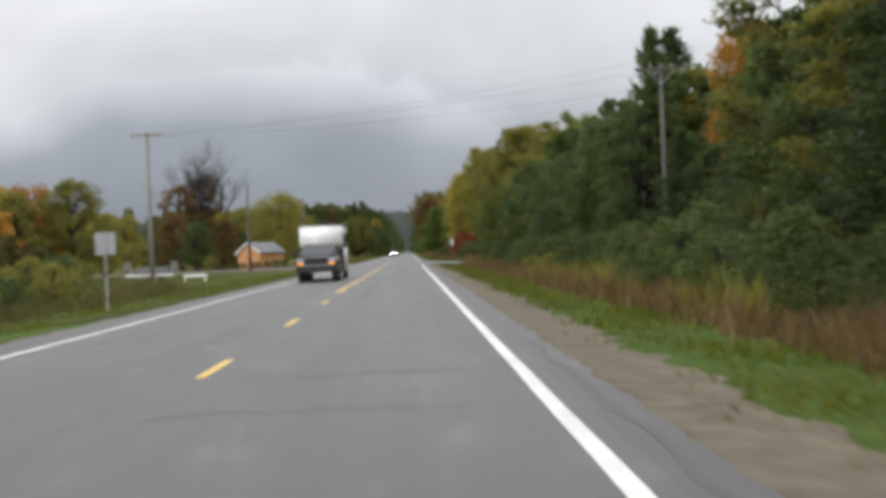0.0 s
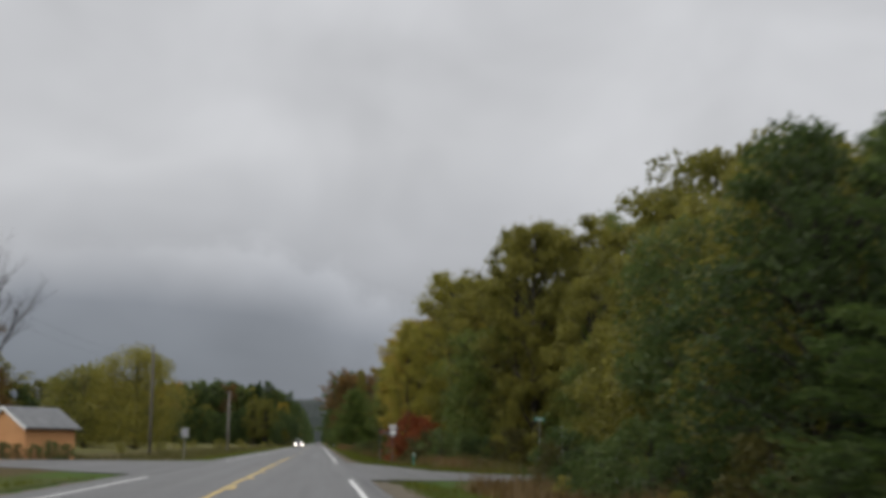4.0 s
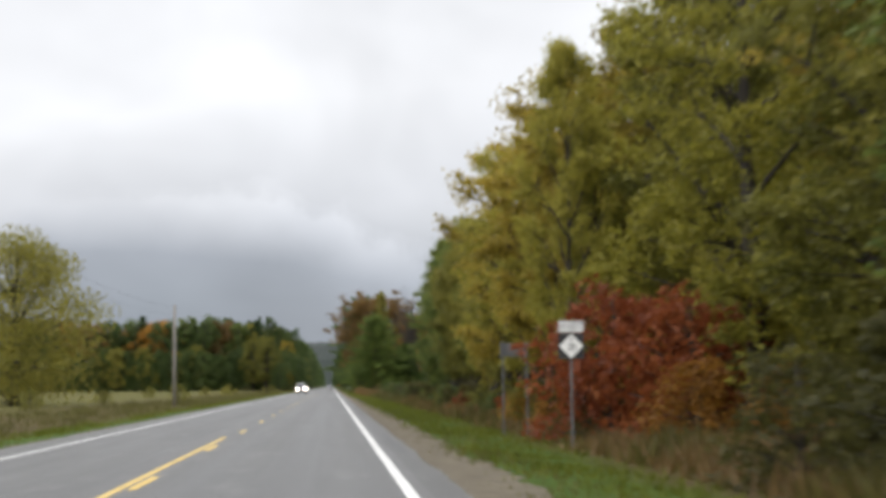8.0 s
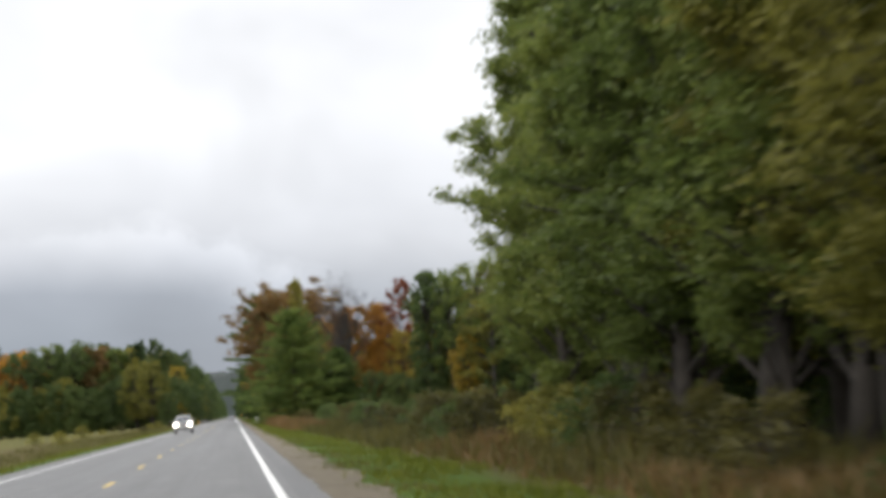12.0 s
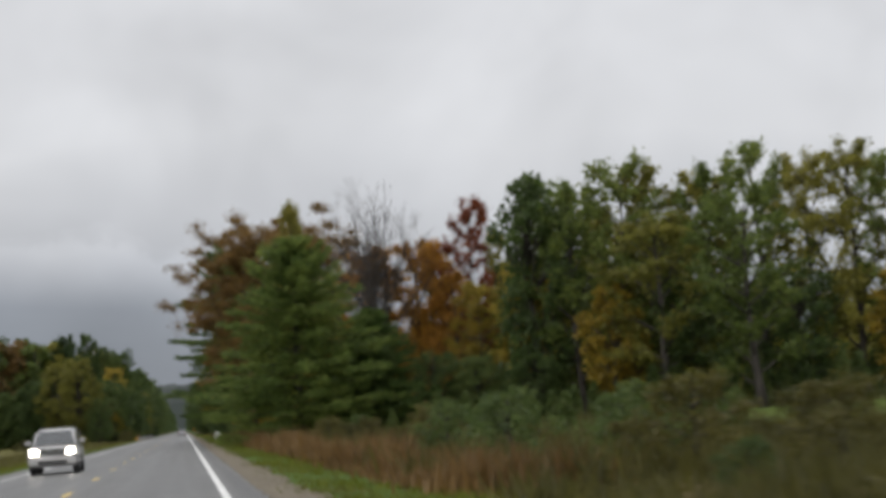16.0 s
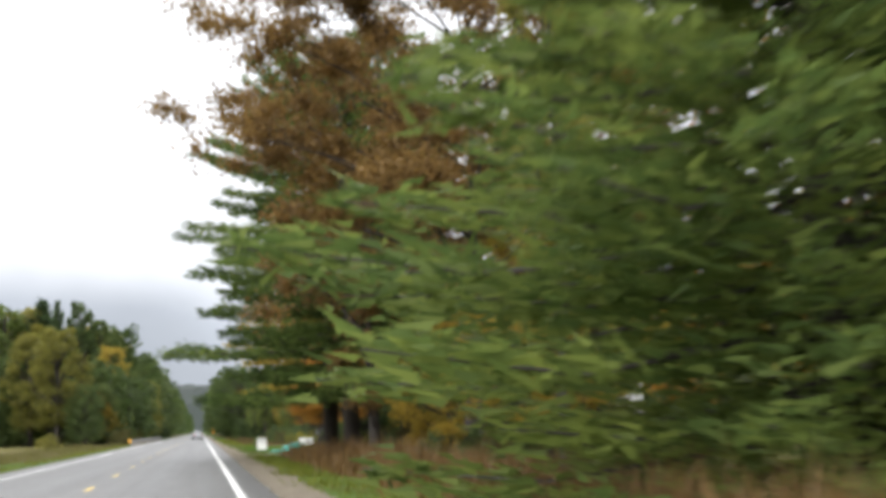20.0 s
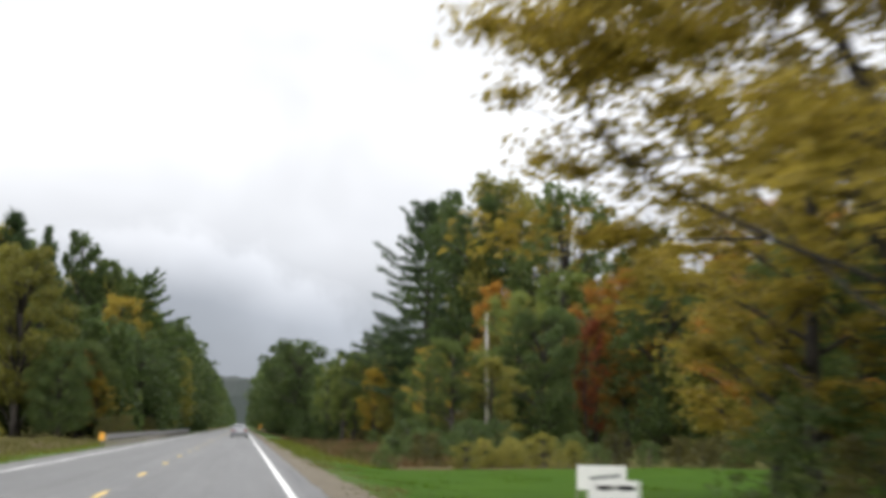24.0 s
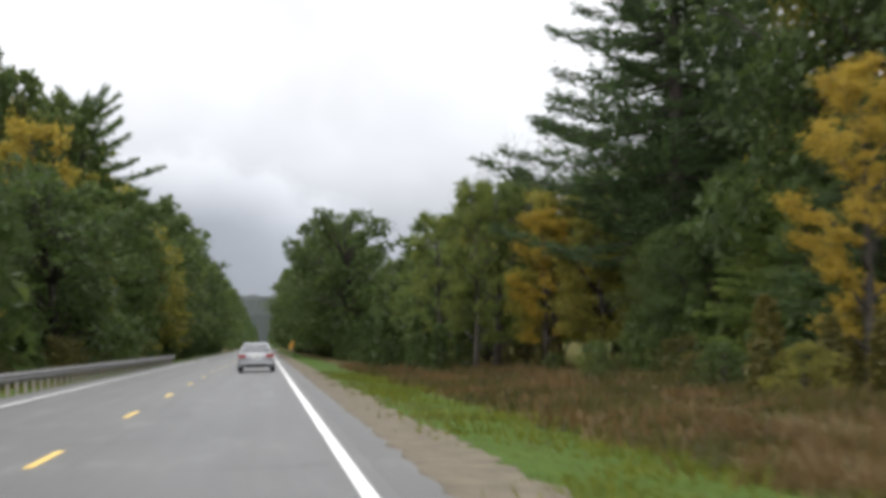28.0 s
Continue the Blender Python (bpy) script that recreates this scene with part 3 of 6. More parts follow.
def conifer_shape(seed, h, reach, whorls, arms, tufts, size, low=0.10, power=0.8, droop=0.10, lift=0.0, ragged_=0.25, loose=0.9):
    """Trunk with whorls of limbs, each limb carrying flat sprays of needles."""
    r = np.random.default_rng(seed)
    bm = bmesh.new()
    tr = 0.014 * h + 0.05
    tube([(0, 0, 0), (0.01 * h, 0, h * 0.4), (0, 0.008 * h, h * 0.75), (0, 0, h)], [tr * 1.3, tr, tr * 0.55, 0.02], 7, bm)
    pts, outs = [], []
    for wv in range(whorls):
        for k in range(arms):
            a = 2 * math.pi * (k + r.random() * 0.7) / arms + wv
            t = min(0.99, low + (0.985 - low) * (wv + 0.1 + 0.9 * r.random() * loose + 0.3 * r.random()) / whorls)
            L0 = reach * max(0.03, (1 - t)) ** power * (1 if t > low + 0.12 else 0.75)
            up = max(0, t - 0.55) * 1.1
            L = L0 * (1 - ragged_ + 2 * ragged_ * r.random())
            d = Vector((math.cos(a), math.sin(a), 0))
            p0 = Vector((0, 0, h * t))
            p1 = p0 + d * L * 0.6 + Vector((0, 0, (up - droop) * L * 0.6))
            p2 = p0 + d * L + Vector((0, 0, (up * 1.2 - droop * 0.7) * L + lift * L))
            tube([p0, p1, p2], [tr * 0.22, tr * 0.14, 0.012], 3, bm)
            nt = max(6, int(tufts * (0.25 + 0.75 * L / reach)))
            s = np.linspace(0.18, 1.0, nt)
            base_ = np.where(s[:, None] < 0.6, np.array(p0) + (np.array(p1) - np.array(p0)) * (s[:, None] / 0.6), np.array(p1) + (np.array(p2) - np.array(p1)) * ((s[:, None] - 0.6) / 0.4))
            side = np.array([-d.y, d.x, 0])
            base_ = base_ + side * (r.normal(size=(nt, 1)) * 0.16 * L * (1.15 - s[:, None])) + r.normal(size=(nt, 3)) * np.array([0.18, 0.18, 0.22]) * size * 2
            pts.append(base_)
            outs.append(np.tile(np.array(d) * 1.1 + np.array([0, 0, 0.15 + up]), (nt, 1)))
    pts, outs = np.concatenate(pts), np.concatenate(outs)
    pick = r.random(len(pts)) < 0.36
    return bm, leaves(r, pts, size * 1.25, squash=0.35, out=outs, slim=0.36), leaves(r, pts[pick], size * 1.7, squash=0.35, out=outs[pick], slim=0.55)


def forked_shape(seed, h, spread, first=0.3, limbs=15, per=150, clump=0.75, size=0.15, peak=0.6, rise=0.45, girth=0.017, fork=0.55):
    """A tree whose limbs fork twice and carry leaf clumps at their ends, with sky between them."""
    r = np.random.default_rng(seed)
    bm, ends = bmesh.new(), []
    ts = np.linspace(0, 1, 8)
    bend = r.normal(size=2) * 0.025 * h
    line = [Vector((bend[0] * math.sin(3 * t), bend[1] * math.sin(2.3 * t), h * 0.86 * t)) for t in ts]
    tr = girth * h + 0.03
    tube(line, [tr * (1.5 if t == 0 else 1.1 - 0.95 * t) for t in ts], 8, bm)

    def grow(p, d, length, rad, depth):
        d1 = (d + Vector((*(r.normal(size=2) * 0.12), 0.10))).normalized()
        mid, q = p + d * length * 0.5, p + d * length * 0.5 + d1 * length * 0.5
        tube([p, mid, q], [rad, rad * 0.72, rad * 0.4], 4 if depth else 6, bm)
        if depth == 2:
            ends.append(q)
            return
        ends.append(mid.lerp(q, 0.7))
        for k in range(3):
            side = Vector(r.normal(size=3) * (1, 1, 0.6)) * fork
            start = (mid.lerp(q, 0.1 + 0.45 * k)) if k < 2 else q
            grow(start, (d1 + side).normalized(), length * r.uniform(0.42, 0.62), rad * 0.45, depth + 1)

    for i in range(limbs):
        t = first + (0.97 - first) * (i + 0.6 * r.random()) / limbs
        env = spread * max(0.22, 1 - ((t - peak) / 0.62) ** 2)
        a = i * 2.4 + r.normal() * 0.3
        k = min(6, int(t * 7))
        p0 = line[k].lerp(line[k + 1], min(1, t * 7 - k))
        up = rise + 0.9 * max(0, t - 0.55)
        grow(p0, Vector((math.cos(a), math.sin(a), up)).normalized(), env * 0.62, tr * 0.36 * (1.15 - 0.6 * t), 0)
    pts = []
    for e in ends:
        c = clump * r.uniform(0.55, 1.25)
        n = int(per * r.uniform(0.5, 1.4))
        q = r.normal(size=(n, 3))
        q *= (r.random((n, 1)) ** 0.85) * (0.75 + 0.5 * r.random((n, 1))) / (np.linalg.norm(q, axis=1)[:, None] + 1e-9)
        pts.append(np.array(e) + q * c * np.array([r.uniform(0.9, 1.6), r.uniform(0.9, 1.6), r.uniform(0.55, 0.9)]))
    pts = np.concatenate(pts)
    pick = r.random(len(pts)) < 0.30
    return bm, leaves(r, pts, size, squash=0.7), leaves(r, pts[pick], size * 1.75, squash=0.7)


def bare_shape(seed, h, spread):
    """A leafless tree: a short trunk, and limbs that fork into fine twigs."""
    r = random.Random(seed)
    bm, tr = bmesh.new(), 0.0105 * h

    def grow(p, d, length, rad, depth):
        q = p + d * length
        mid = p.lerp(q, 0.5) + Vector((r.uniform(-1, 1), r.uniform(-1, 1), 0)) * length * 0.05
        tube([p, mid, q], [rad, rad * 0.75, rad * 0.5], 3 if depth > 2 else 5, bm)
        if depth >= 6:
            return
        for k in range(3):
            e = (d + Vector((r.uniform(-1, 1), r.uniform(-1, 1), r.uniform(-0.1, 0.5))) * spread).normalized()
            grow(p.lerp(q, r.uniform(0.45, 1.0)), e, length * r.uniform(0.5, 0.75), rad * 0.58, depth + 1)

    for k in range(9):
        a = k * 1.05 * 2.1 + r.uniform(-0.3, 0.3)
        grow(Vector((0, 0, h * (0.12 + 0.02 * k))), Vector((math.cos(a) * 0.26, math.sin(a) * 0.26, 1)).normalized(), h * r.uniform(0.30, 0.38), tr * 0.52, 1)
    me = bpy.data.meshes.new("crown")
    bm.to_mesh(me)
    bm.free()
    me.materials.append(BARK)
    return tube([(0, 0, 0), (0, 0, h * 0.14), (0, 0, h * 0.32)], [tr * 1.3, tr * 1.0, tr * 0.7], 8), me, None


LIB = {}


def make_tree(key, kind, shape, args, leaf, label, bark=BARK, category="tree"):
    """Keeps a tree's meshes under a key, to be set out with plant(): fine leaves for the roadside, larger ones for trees far from it."""
    bm, fine, coarse = shape(*args)
    tm = bpy.data.meshes.new("trunk")
    bm.to_mesh(tm)
    bm.free()
    tm.materials.append(bark)
    for p in tm.polygons:
        p.use_smooth = True
    LIB[key] = (kind, tm, fine if coarse is None else quick_mesh("crown", *fine, LEAF[leaf]), fine if coarse is None else quick_mesh("crown", *coarse, LEAF[leaf]), label, category)


def plant(key, x, y, s=1.0, sz=None, turn=None, group="roadside trees", z=None):
    kind, tm, fine, coarse, label, cat = LIB[key]
    cm = fine if abs(x) < 30 and y < 790 else coarse
    turn = rng.uniform(0, 360) if turn is None else turn
    m = pose(x, y, ground_height(x, y) - 0.05 if z is None else z, 0, 0, turn) @ Matrix.Diagonal((s, s, sz or s, 1))
    t = thing(kind, m, label, cat, group)
    part("trunk", tm, None, t)
    part(cm.name.split(".")[0], cm, None, t)
    return t


# a stock of trees, each about its real height
for leaf, word in (("green", "green"), ("deep", "dark green"), ("olive", "olive-green autumn"), ("yellow", "yellow-green autumn"), ("gold", "golden-yellow autumn"),
                   ("orange", "orange autumn"), ("red", "red autumn"), ("brown", "russet-brown autumn")):
    for i in range(2 if leaf in ("olive", "deep", "green") else 1):
        sd = len(LIB) + 11
        make_tree(leaf + "_tall" + str(i), "broadleaf_tree", broadleaf_shape, (sd, 14.0, 3.6, 56, 240, 0.235, 0.18, 0.6, 0.8), leaf, "tall broadleaf tree with " + word + " leaves")
        make_tree(leaf + "_wide" + str(i), "broadleaf_tree", broadleaf_shape, (sd + 40, 14.0, 5.2, 72, 240, 0.25, 0.12, 0.5, 0.72), leaf, "broad-crowned tree with " + word + " leaves")
for i in range(3):
    make_tree("pine%d" % i, "conifer_tree", conifer_shape, (70 + i, 14.0, 4.3, 20, 8, 120, 0.33, 0.08, 0.72, 0.08, 0.04, 0.35), "pine", "dark green conifer with dense whorled branches")
make_tree("broad_pine", "pine_tree", conifer_shape, (80, 13.0, 6.8, 20, 10, 300, 0.30, 0.06, 0.60, 0.14, 0.05, 0.3, 0.8), "fir", "wide soft-needled pine with layered drooping boughs")
make_tree("tall_pine", "pine_tree", conifer_shape, (81, 22.0, 8.8, 15, 7, 560, 0.30, 0.14, 0.34, 0.03, 0.03, 0.35, 0.6), "fir", "tall pine with long level boughs over the roadside")
make_tree("plume_pine", "pine_tree", conifer_shape, (82, 26.0, 10.5, 19, 7, 420, 0.36, 0.2, 0.6, 0.10, 0.13, 0.45, 0.7), "pine", "tall ragged pine with upswept bough tips")
make_tree("bare", "bare_tree", bare_shape, (7, 16.0, 0.52), None, "leafless grey tree with fine forked branches")
make_tree("big_oak", "oak_tree", forked_shape, (61, 20.0, 10.6, 0.30, 36, 230, 0.95, 0.20, 0.6, 0.4, 0.012, 0.8), "brown", "large spreading oak with russet-brown leaves and sky gaps")
for leaf, word in (("gold", "golden"), ("orange", "orange"), ("brown", "russet"), ("green", "green"), ("yellow", "yellow-green"), ("olive", "olive"), ("amber", "olive-gold"), ("red", "red")):
    make_tree(leaf + "_open", "maple_tree" if leaf in ("gold", "orange", "red", "amber") else "broadleaf_tree", forked_shape, (140 + len(LIB), 15.0, 4.4, 0.1, 20, 88, 0.62, 0.16, 0.48, 0.7), leaf, "slender open-crowned tree with thin " + word + " leaves")
make_tree("aspen", "aspen_tree", forked_shape, (171, 15.0, 3.9, 0.07, 30, 110, 0.55, 0.14, 0.4, 1.0, 0.013, 0.5), "green", "dense green aspen with upright twigs down to the verge")
make_tree("olive_aspen", "aspen_tree", forked_shape, (172, 15.0, 3.9, 0.08, 28, 110, 0.56, 0.14, 0.42, 1.0, 0.013, 0.5), "olive", "olive-yellow aspen with upright twigs beside the road")
make_tree("pale_aspen", "aspen_tree", forked_shape, (171, 15.0, 3.9, 0.07, 30, 90, 0.55, 0.14, 0.4, 1.0, 0.011, 0.5), "yellow", "slim pale yellow-green aspen above the red sumac")
make_tree("big_maple", "maple_tree", forked_shape, (62, 15.0, 7.4, 0.24, 40, 190, 0.72, 0.14, 0.32, 0.5, 0.009, 0.6), "amber", "large maple with olive-gold leaves over the verge")
make_tree("small_maple", "maple_tree", forked_shape, (63, 10.0, 5.6, 0.32, 30, 260, 0.6, 0.11, 0.6, 0.3, 0.014, 0.6), "orange", "maple with orange-gold leaves hanging over the lawn edge")
make_tree("copper_beech", "beech_tree", broadleaf_shape, (64, 12.0, 4.6, 80, 300, 0.17, 0.06, 0.45, 0.85), "purple", "dense beech with blackish purple leaves")
make_tree("willow", "willow_tree", broadleaf_shape, (95, 15.0, 7.4, 60, 330, 0.3, 0.08, 0.35), "olive", "rounded olive-yellow willow beside the field")
for leaf, word in (("thicket", "brownish"), ("deep", "dark green"), ("olive", "olive"), ("red", "deep red"), ("orange", "rusty orange")):
    make_tree(leaf + "_bush", "bush", broadleaf_shape, (100 + len(LIB), 2.6, 1.6, 22, 95, 0.15, 0.06), leaf, word + " leafy bush on the verge", category="bush")


def row(y0, y1, gap, x0, x1, hlo, hhi, kinds, group="roadside trees"):
    """Trees along a stretch, each kind with its share."""
    y = y0
    while y < y1:
        k = rng.choice(kinds)
        h = rng.uniform(hlo, hhi)
        native = {"broad_pine": 13, "tall_pine": 22, "plume_pine": 26}.get(k, 14)
        s = h / native
        plant(k, rng.uniform(x0, x1), y, s * rng.uniform(0.95, 1.2), s, group=group)
        y += gap * rng.uniform(0.75, 1.3)


rng = random.Random(21)
DARK = ["pine0", "pine1", "pine2", "deep_wide0", "deep_tall1", "green_wide0"]
OLIVES = ["olive_wide0", "olive_tall0", "olive_wide1", "green_tall0", "green_wide1", "olive_tall1"]
MIXED = ["olive_wide0", "olive_tall0", "olive_wide1", "green_tall0", "green_wide1", "yellow_wide0", "olive_tall1"]
# east side, up to the crossing
row(-4, 28, 4.6, 13.2, 15.0, 9, 11, DARK)
row(28, 58, 4.4, 15.6, 17.0, 9, 11, DARK + ["olive_open"])
row(76, 96, 4.6, 13.4, 15.2, 7.2, 9.0, DARK + ["olive_wide0"])
row(-2, 62, 6.0, 19, 23, 12, 15, DARK + ["green_tall0", "olive_tall0"])
plant("pine1", 17.3, 88, 0.95, 0.95)
plant("pine0", 14.5, 77, 0.6, 0.86)
plant("deep_tall1", 17.0, 84, 0.9, 0.82)
plant("olive_open", 16.4, 54, 0.9, 0.95)
row(100, 132, 4.8, 13.2, 15.5, 7.2, 8.6, ["pine0", "pine1", "deep_wide0", "pine2", "deep_tall1"])
row(132, 156, 4.8, 13.2, 15.5, 8.6, 10.4, ["deep_wide0", "olive_wide0", "olive_open", "olive_wide0"])
row(115, 133, 5.0, 17, 19, 9, 10.0, DARK)
row(135, 157, 6.0, 17.5, 22, 10.0, 11.8, OLIVES)
row(66, 112, 6.0, 18, 22, 9, 11.5, DARK + ["green_tall0", "olive_tall0"])
plant("orange_tall0", 19.3, 76.8, 0.7, 0.9)
plant("orange_wide0", 18.5, 73.5, 0.45, 0.85)
plant("deep_wide0", 15.9, 68, 0.45, 0.42)
plant("deep_tall0", 15.9, 99, 0.8)
plant("broad_pine", 14.8, 126, 0.62, 0.80)
plant("pine0", 16.2, 129, 0.85, 0.78)
plant("pine1", 14.2, 114, 0.75, 0.60)
plant("pine2", 14.4, 69, 0.5, 0.46)
plant("olive_wide1", 17.0, 155, 0.95)
plant("olive_tall0", 14.2, 154, 0.8)
# east side, beyond the crossing
plant("olive_tall1", 20.5, 203, 0.95, 0.98)
plant("olive_tall0", 22.5, 194, 0.9, 0.86)
plant("green_tall0", 24.5, 198, 0.95, 0.95)
row(179, 206, 4.2, 20.5, 24, 7, 10, ["olive_wide0", "green_wide0", "olive_wide1"])
row(180, 206, 6, 25, 30, 10, 13, MIXED)
plant("olive_aspen", 18, 213, 1.3, 1.34)
plant("olive_open", 16.9, 217, 1.0, 1.3)
plant("olive_open", 22.5, 211, 1.3, 1.3)
plant("green_open", 27, 212, 1.3, 1.3)
plant("olive_aspen", 16.5, 227, 1.15, 1.15)
plant("yellow_open", 14.2, 240, 1.1, 1.22)
plant("olive_aspen", 15.7, 249, 1.15, 1.3)
plant("olive_open", 15.0, 230, 1.0, 1.1)
plant("amber_open", 18.5, 236, 1.2, 1.15)
plant("amber_open", 14.6, 256, 1.1)
plant("pale_aspen", 10.6, 250.8, 0.6, 1.02)
plant("pale_aspen", 11.9, 252.6, 0.42, 0.86)
plant("olive_open", 20.5, 221, 1.25, 1.34)
plant("green_open", 26.7, 224.6, 1.3, 1.45)
plant("olive_open", 23.8, 222, 1.1, 1.28)
plant("yellow_open", 16.0, 265, 1.1, 1.16)
plant("olive_wide0", 19.5, 258, 1.0, 1.25)
row(214, 262, 5.2, 15.5, 19, 9, 12, ["olive_wide0", "yellow_wide0", "olive_wide1", "green_wide0", "yellow_wide0"])
row(210, 350, 6.0, 20, 26, 13, 16, MIXED)
row(262, 285, 4.2, 12.6, 13.8, 12.5, 15.0, ["amber_open", "yellow_open", "amber_open", "olive_aspen", "yellow_open"])
row(285, 298, 4.0, 12.6, 13.8, 8.6, 10.0, ["olive_aspen", "yellow_open", "amber_open", "olive_aspen"])
plant("olive_aspen", 13.1, 300.5, 0.8, 0.9)
plant("aspen", 13.4, 304.5, 0.85, 0.84)
plant("olive_aspen", 13.2, 316, 0.8, 1.06)
plant("aspen", 13.1, 324.5, 0.7, 1.1)
plant("aspen", 13.0, 331, 0.7, 1.02)
plant("olive_aspen", 13.0, 309.5, 0.7, 0.95)
plant("gold_open", 12.4, 281, 0.5, 0.72)
plant("gold_open", 14.6, 272, 0.7, 0.8)
row(309, 322, 3.6, 12.8, 13.9, 12.6, 14.4, ["olive_aspen"])
row(322, 338, 3.6, 12.8, 13.9, 12.6, 14.4, ["aspen"])
row(264, 290, 6.0, 15.5, 18, 13, 16, ["yellow_open", "amber_open", "amber_open"])
row(290, 304, 5.0, 15.5, 18, 9.5, 11, ["olive_aspen", "yellow_open", "amber_open"])
row(304, 345, 6.0, 15.5, 18, 12.5, 15, ["olive_aspen", "olive_open", "olive_aspen", "yellow_open"])
plant("aspen", 13.4, 345, 1.05, 1.15)
plant("aspen", 12.7, 342.5, 0.75, 0.8)
plant("aspen", 13.9, 340, 1.0, 1.1)
plant("aspen", 14.6, 350, 0.9, 1.0)
plant("green_tall0", 15.8, 341, 1.1, 1.2)
plant("deep_tall0", 18.5, 347, 1.0)
# the wood behind the east meadow
row(500, 535, 5.5, 37, 46, 15, 18, ["olive_open", "green_open", "deep_tall0", "green_tall1"])
for k in range(17):
    x = 30 + k * 3.4 + rng.uniform(-1, 1)
    h = rng.uniform(18.3, 20.6)
    plant(rng.choice(["green_open", "green_open", "olive_tall1", "green_tall1", "deep_tall0", "olive_open"]), x, 516 - 0.25 * (x - 30) + rng.uniform(-4, 4), h / 14 * 0.74, h / 14, group="wood behind the meadow")
    if k % 2:
        plant(rng.choice(["orange_tall0", "olive_wide0", "deep_wide1", "gold_tall0"]), x + 1, 510 - 0.25 * (x - 30), 0.75, 0.75, group="wood behind the meadow")
plant("green_wide1", 34.6, 526, 0.85, 1.5)
plant("green_open", 43.8, 512, 1.0, 1.36)
plant("amber_open", 30.6, 519, 0.8, 0.95)
plant("red_open", 28.2, 529, 0.8, 1.42)
plant("bare", 19.6, 527, 1.05, 1.22)
plant("bare", 18.6, 529, 0.9, 1.12, 75)
plant("orange_tall0", 24.6, 531, 0.8, 1.22)
plant("orange_open", 25.8, 527, 0.7, 0.95)
plant("orange_open", 23.4, 532, 1.1, 1.2)
plant("orange_open", 20.0, 536, 1.1, 1.2)
plant("yellow_open", 31.0, 531, 0.5, 1.22)
plant("amber_open", 27.4, 524, 0.75, 0.86)
plant("deep_wide0", 22.6, 519.5, 0.55, 0.46)
plant("deep_wide1", 25.8, 518, 0.55, 0.42)
plant("deep_wide0", 29.5, 514, 0.6, 0.4)
plant("deep_wide0", 17.5, 517, 0.6, 0.62)
plant("broad_pine", 11.6, 514, 1.2, 1.18)
plant("broad_pine", 17.5, 517, 0.8, 0.75)
plant("olive_aspen", 13.5, 539.7, 0.55, 1.64)
plant("big_oak", 12.6, 551, 1.0, 1.02)
plant("yellow_open", 17.0, 550, 1.0, 1.1)
plant("tall_pine", 9.8, 568, 0.92, 0.9)
plant("tall_pine", 9.8, 580, 0.85, 1.0)
plant("tall_pine", 9.3, 574, 0.92, 0.93, 75)
plant("tall_pine", 13.5, 577, 0.7, 0.9)
plant("gold_wide0", 13.2, 560, 0.5, 0.45)
plant("gold_open", 14.6, 553, 0.7, 0.62)
plant("gold_open", 12.2, 545.5, 0.5, 0.42)
plant("gold_open", 13.8, 543, 0.5, 0.45)
plant("gold_open", 16.6, 549, 0.75, 0.66)
plant("pine0", 15.8, 563, 0.75, 0.62)
plant("pine2", 18.0, 558, 0.7, 0.6)
plant("brown_open", 17.8, 566, 0.9, 1.1)
plant("brown_open", 14.6, 561, 0.6, 1.05)
plant("brown_open", 10.4, 563, 0.8, 1.05)
plant("small_maple", 12.2, 595, 0.78, 0.62)
plant("copper_beech", 13.8, 604.5, 0.95, 1.0)
plant("big_maple", 11.5, 611.5, 1.12, 0.88, 110)
plant("amber_open", 13.8, 622, 0.8, 0.6)
plant("amber_open", 15.6, 629, 0.85, 0.62)
plant("orange_open", 17.6, 634, 0.8, 0.6)
plant("deep_wide0", 16.5, 627, 0.55, 0.5)
plant("pine0", 14.6, 604, 0.95, 0.95)
plant("pine2", 17.2, 600, 0.9, 0.9)
plant("pine1", 17.5, 619, 1.1, 1.1)
row(560, 690, 6.5, 36, 50, 13, 18, ["deep_wide0", "green_tall0", "pine1", "olive_tall0", "orange_tall0"])
# beyond the lawn
plant("orange_open", 26.6, 690, 0.75, 0.86)
plant("gold_open", 20.3, 693, 0.5, 0.72)
plant("red_open", 23.6, 688, 0.36, 0.62)
plant("orange_open", 24.4, 689.5, 0.5, 0.8)
plant("amber_open", 29.0, 692, 0.8, 1.0)
plant("deep_wide0", 28.3, 688, 0.9, 0.85)
plant("olive_wide0", 32, 684, 0.9, 0.9)
plant("bare", 30.5, 695, 0.8, 1.0)
plant("green_open", 14.4, 682, 0.62, 0.5)
plant("green_open", 13.2, 685, 0.45, 0.43)
plant("olive_open", 16.5, 681, 0.55, 0.42)
plant("deep_wide1", 20.0, 684, 0.55, 0.66)
plant("green_open", 18.8, 687, 0.75, 0.72)
plant("deep_wide0", 25.5, 747, 1.4, 1.88)
plant("deep_wide1", 33, 741, 1.3, 1.85)
plant("olive_wide1", 28.5, 748, 1.4, 2.0)
plant("green_tall0", 31, 733, 1.1, 1.2)
plant("olive_wide0", 25.6, 737, 0.62, 0.8)
plant("gold_open", 24.0, 741, 0.4, 0.72)
plant("pine0", 23.0, 729, 0.65, 0.55)
plant("pine1", 26.0, 727, 0.65, 0.6)
plant("plume_pine", 21.8, 762, 0.92, 1.0)
plant("plume_pine", 26.5, 770, 0.95, 0.98)
plant("gold_open", 18.8, 731, 0.58, 0.64)
plant("orange_open", 25.4, 738.5, 0.7, 1.12)
plant("green_open", 15.2, 776, 0.75, 0.74)
plant("green_open", 12.2, 777, 0.5, 0.63)
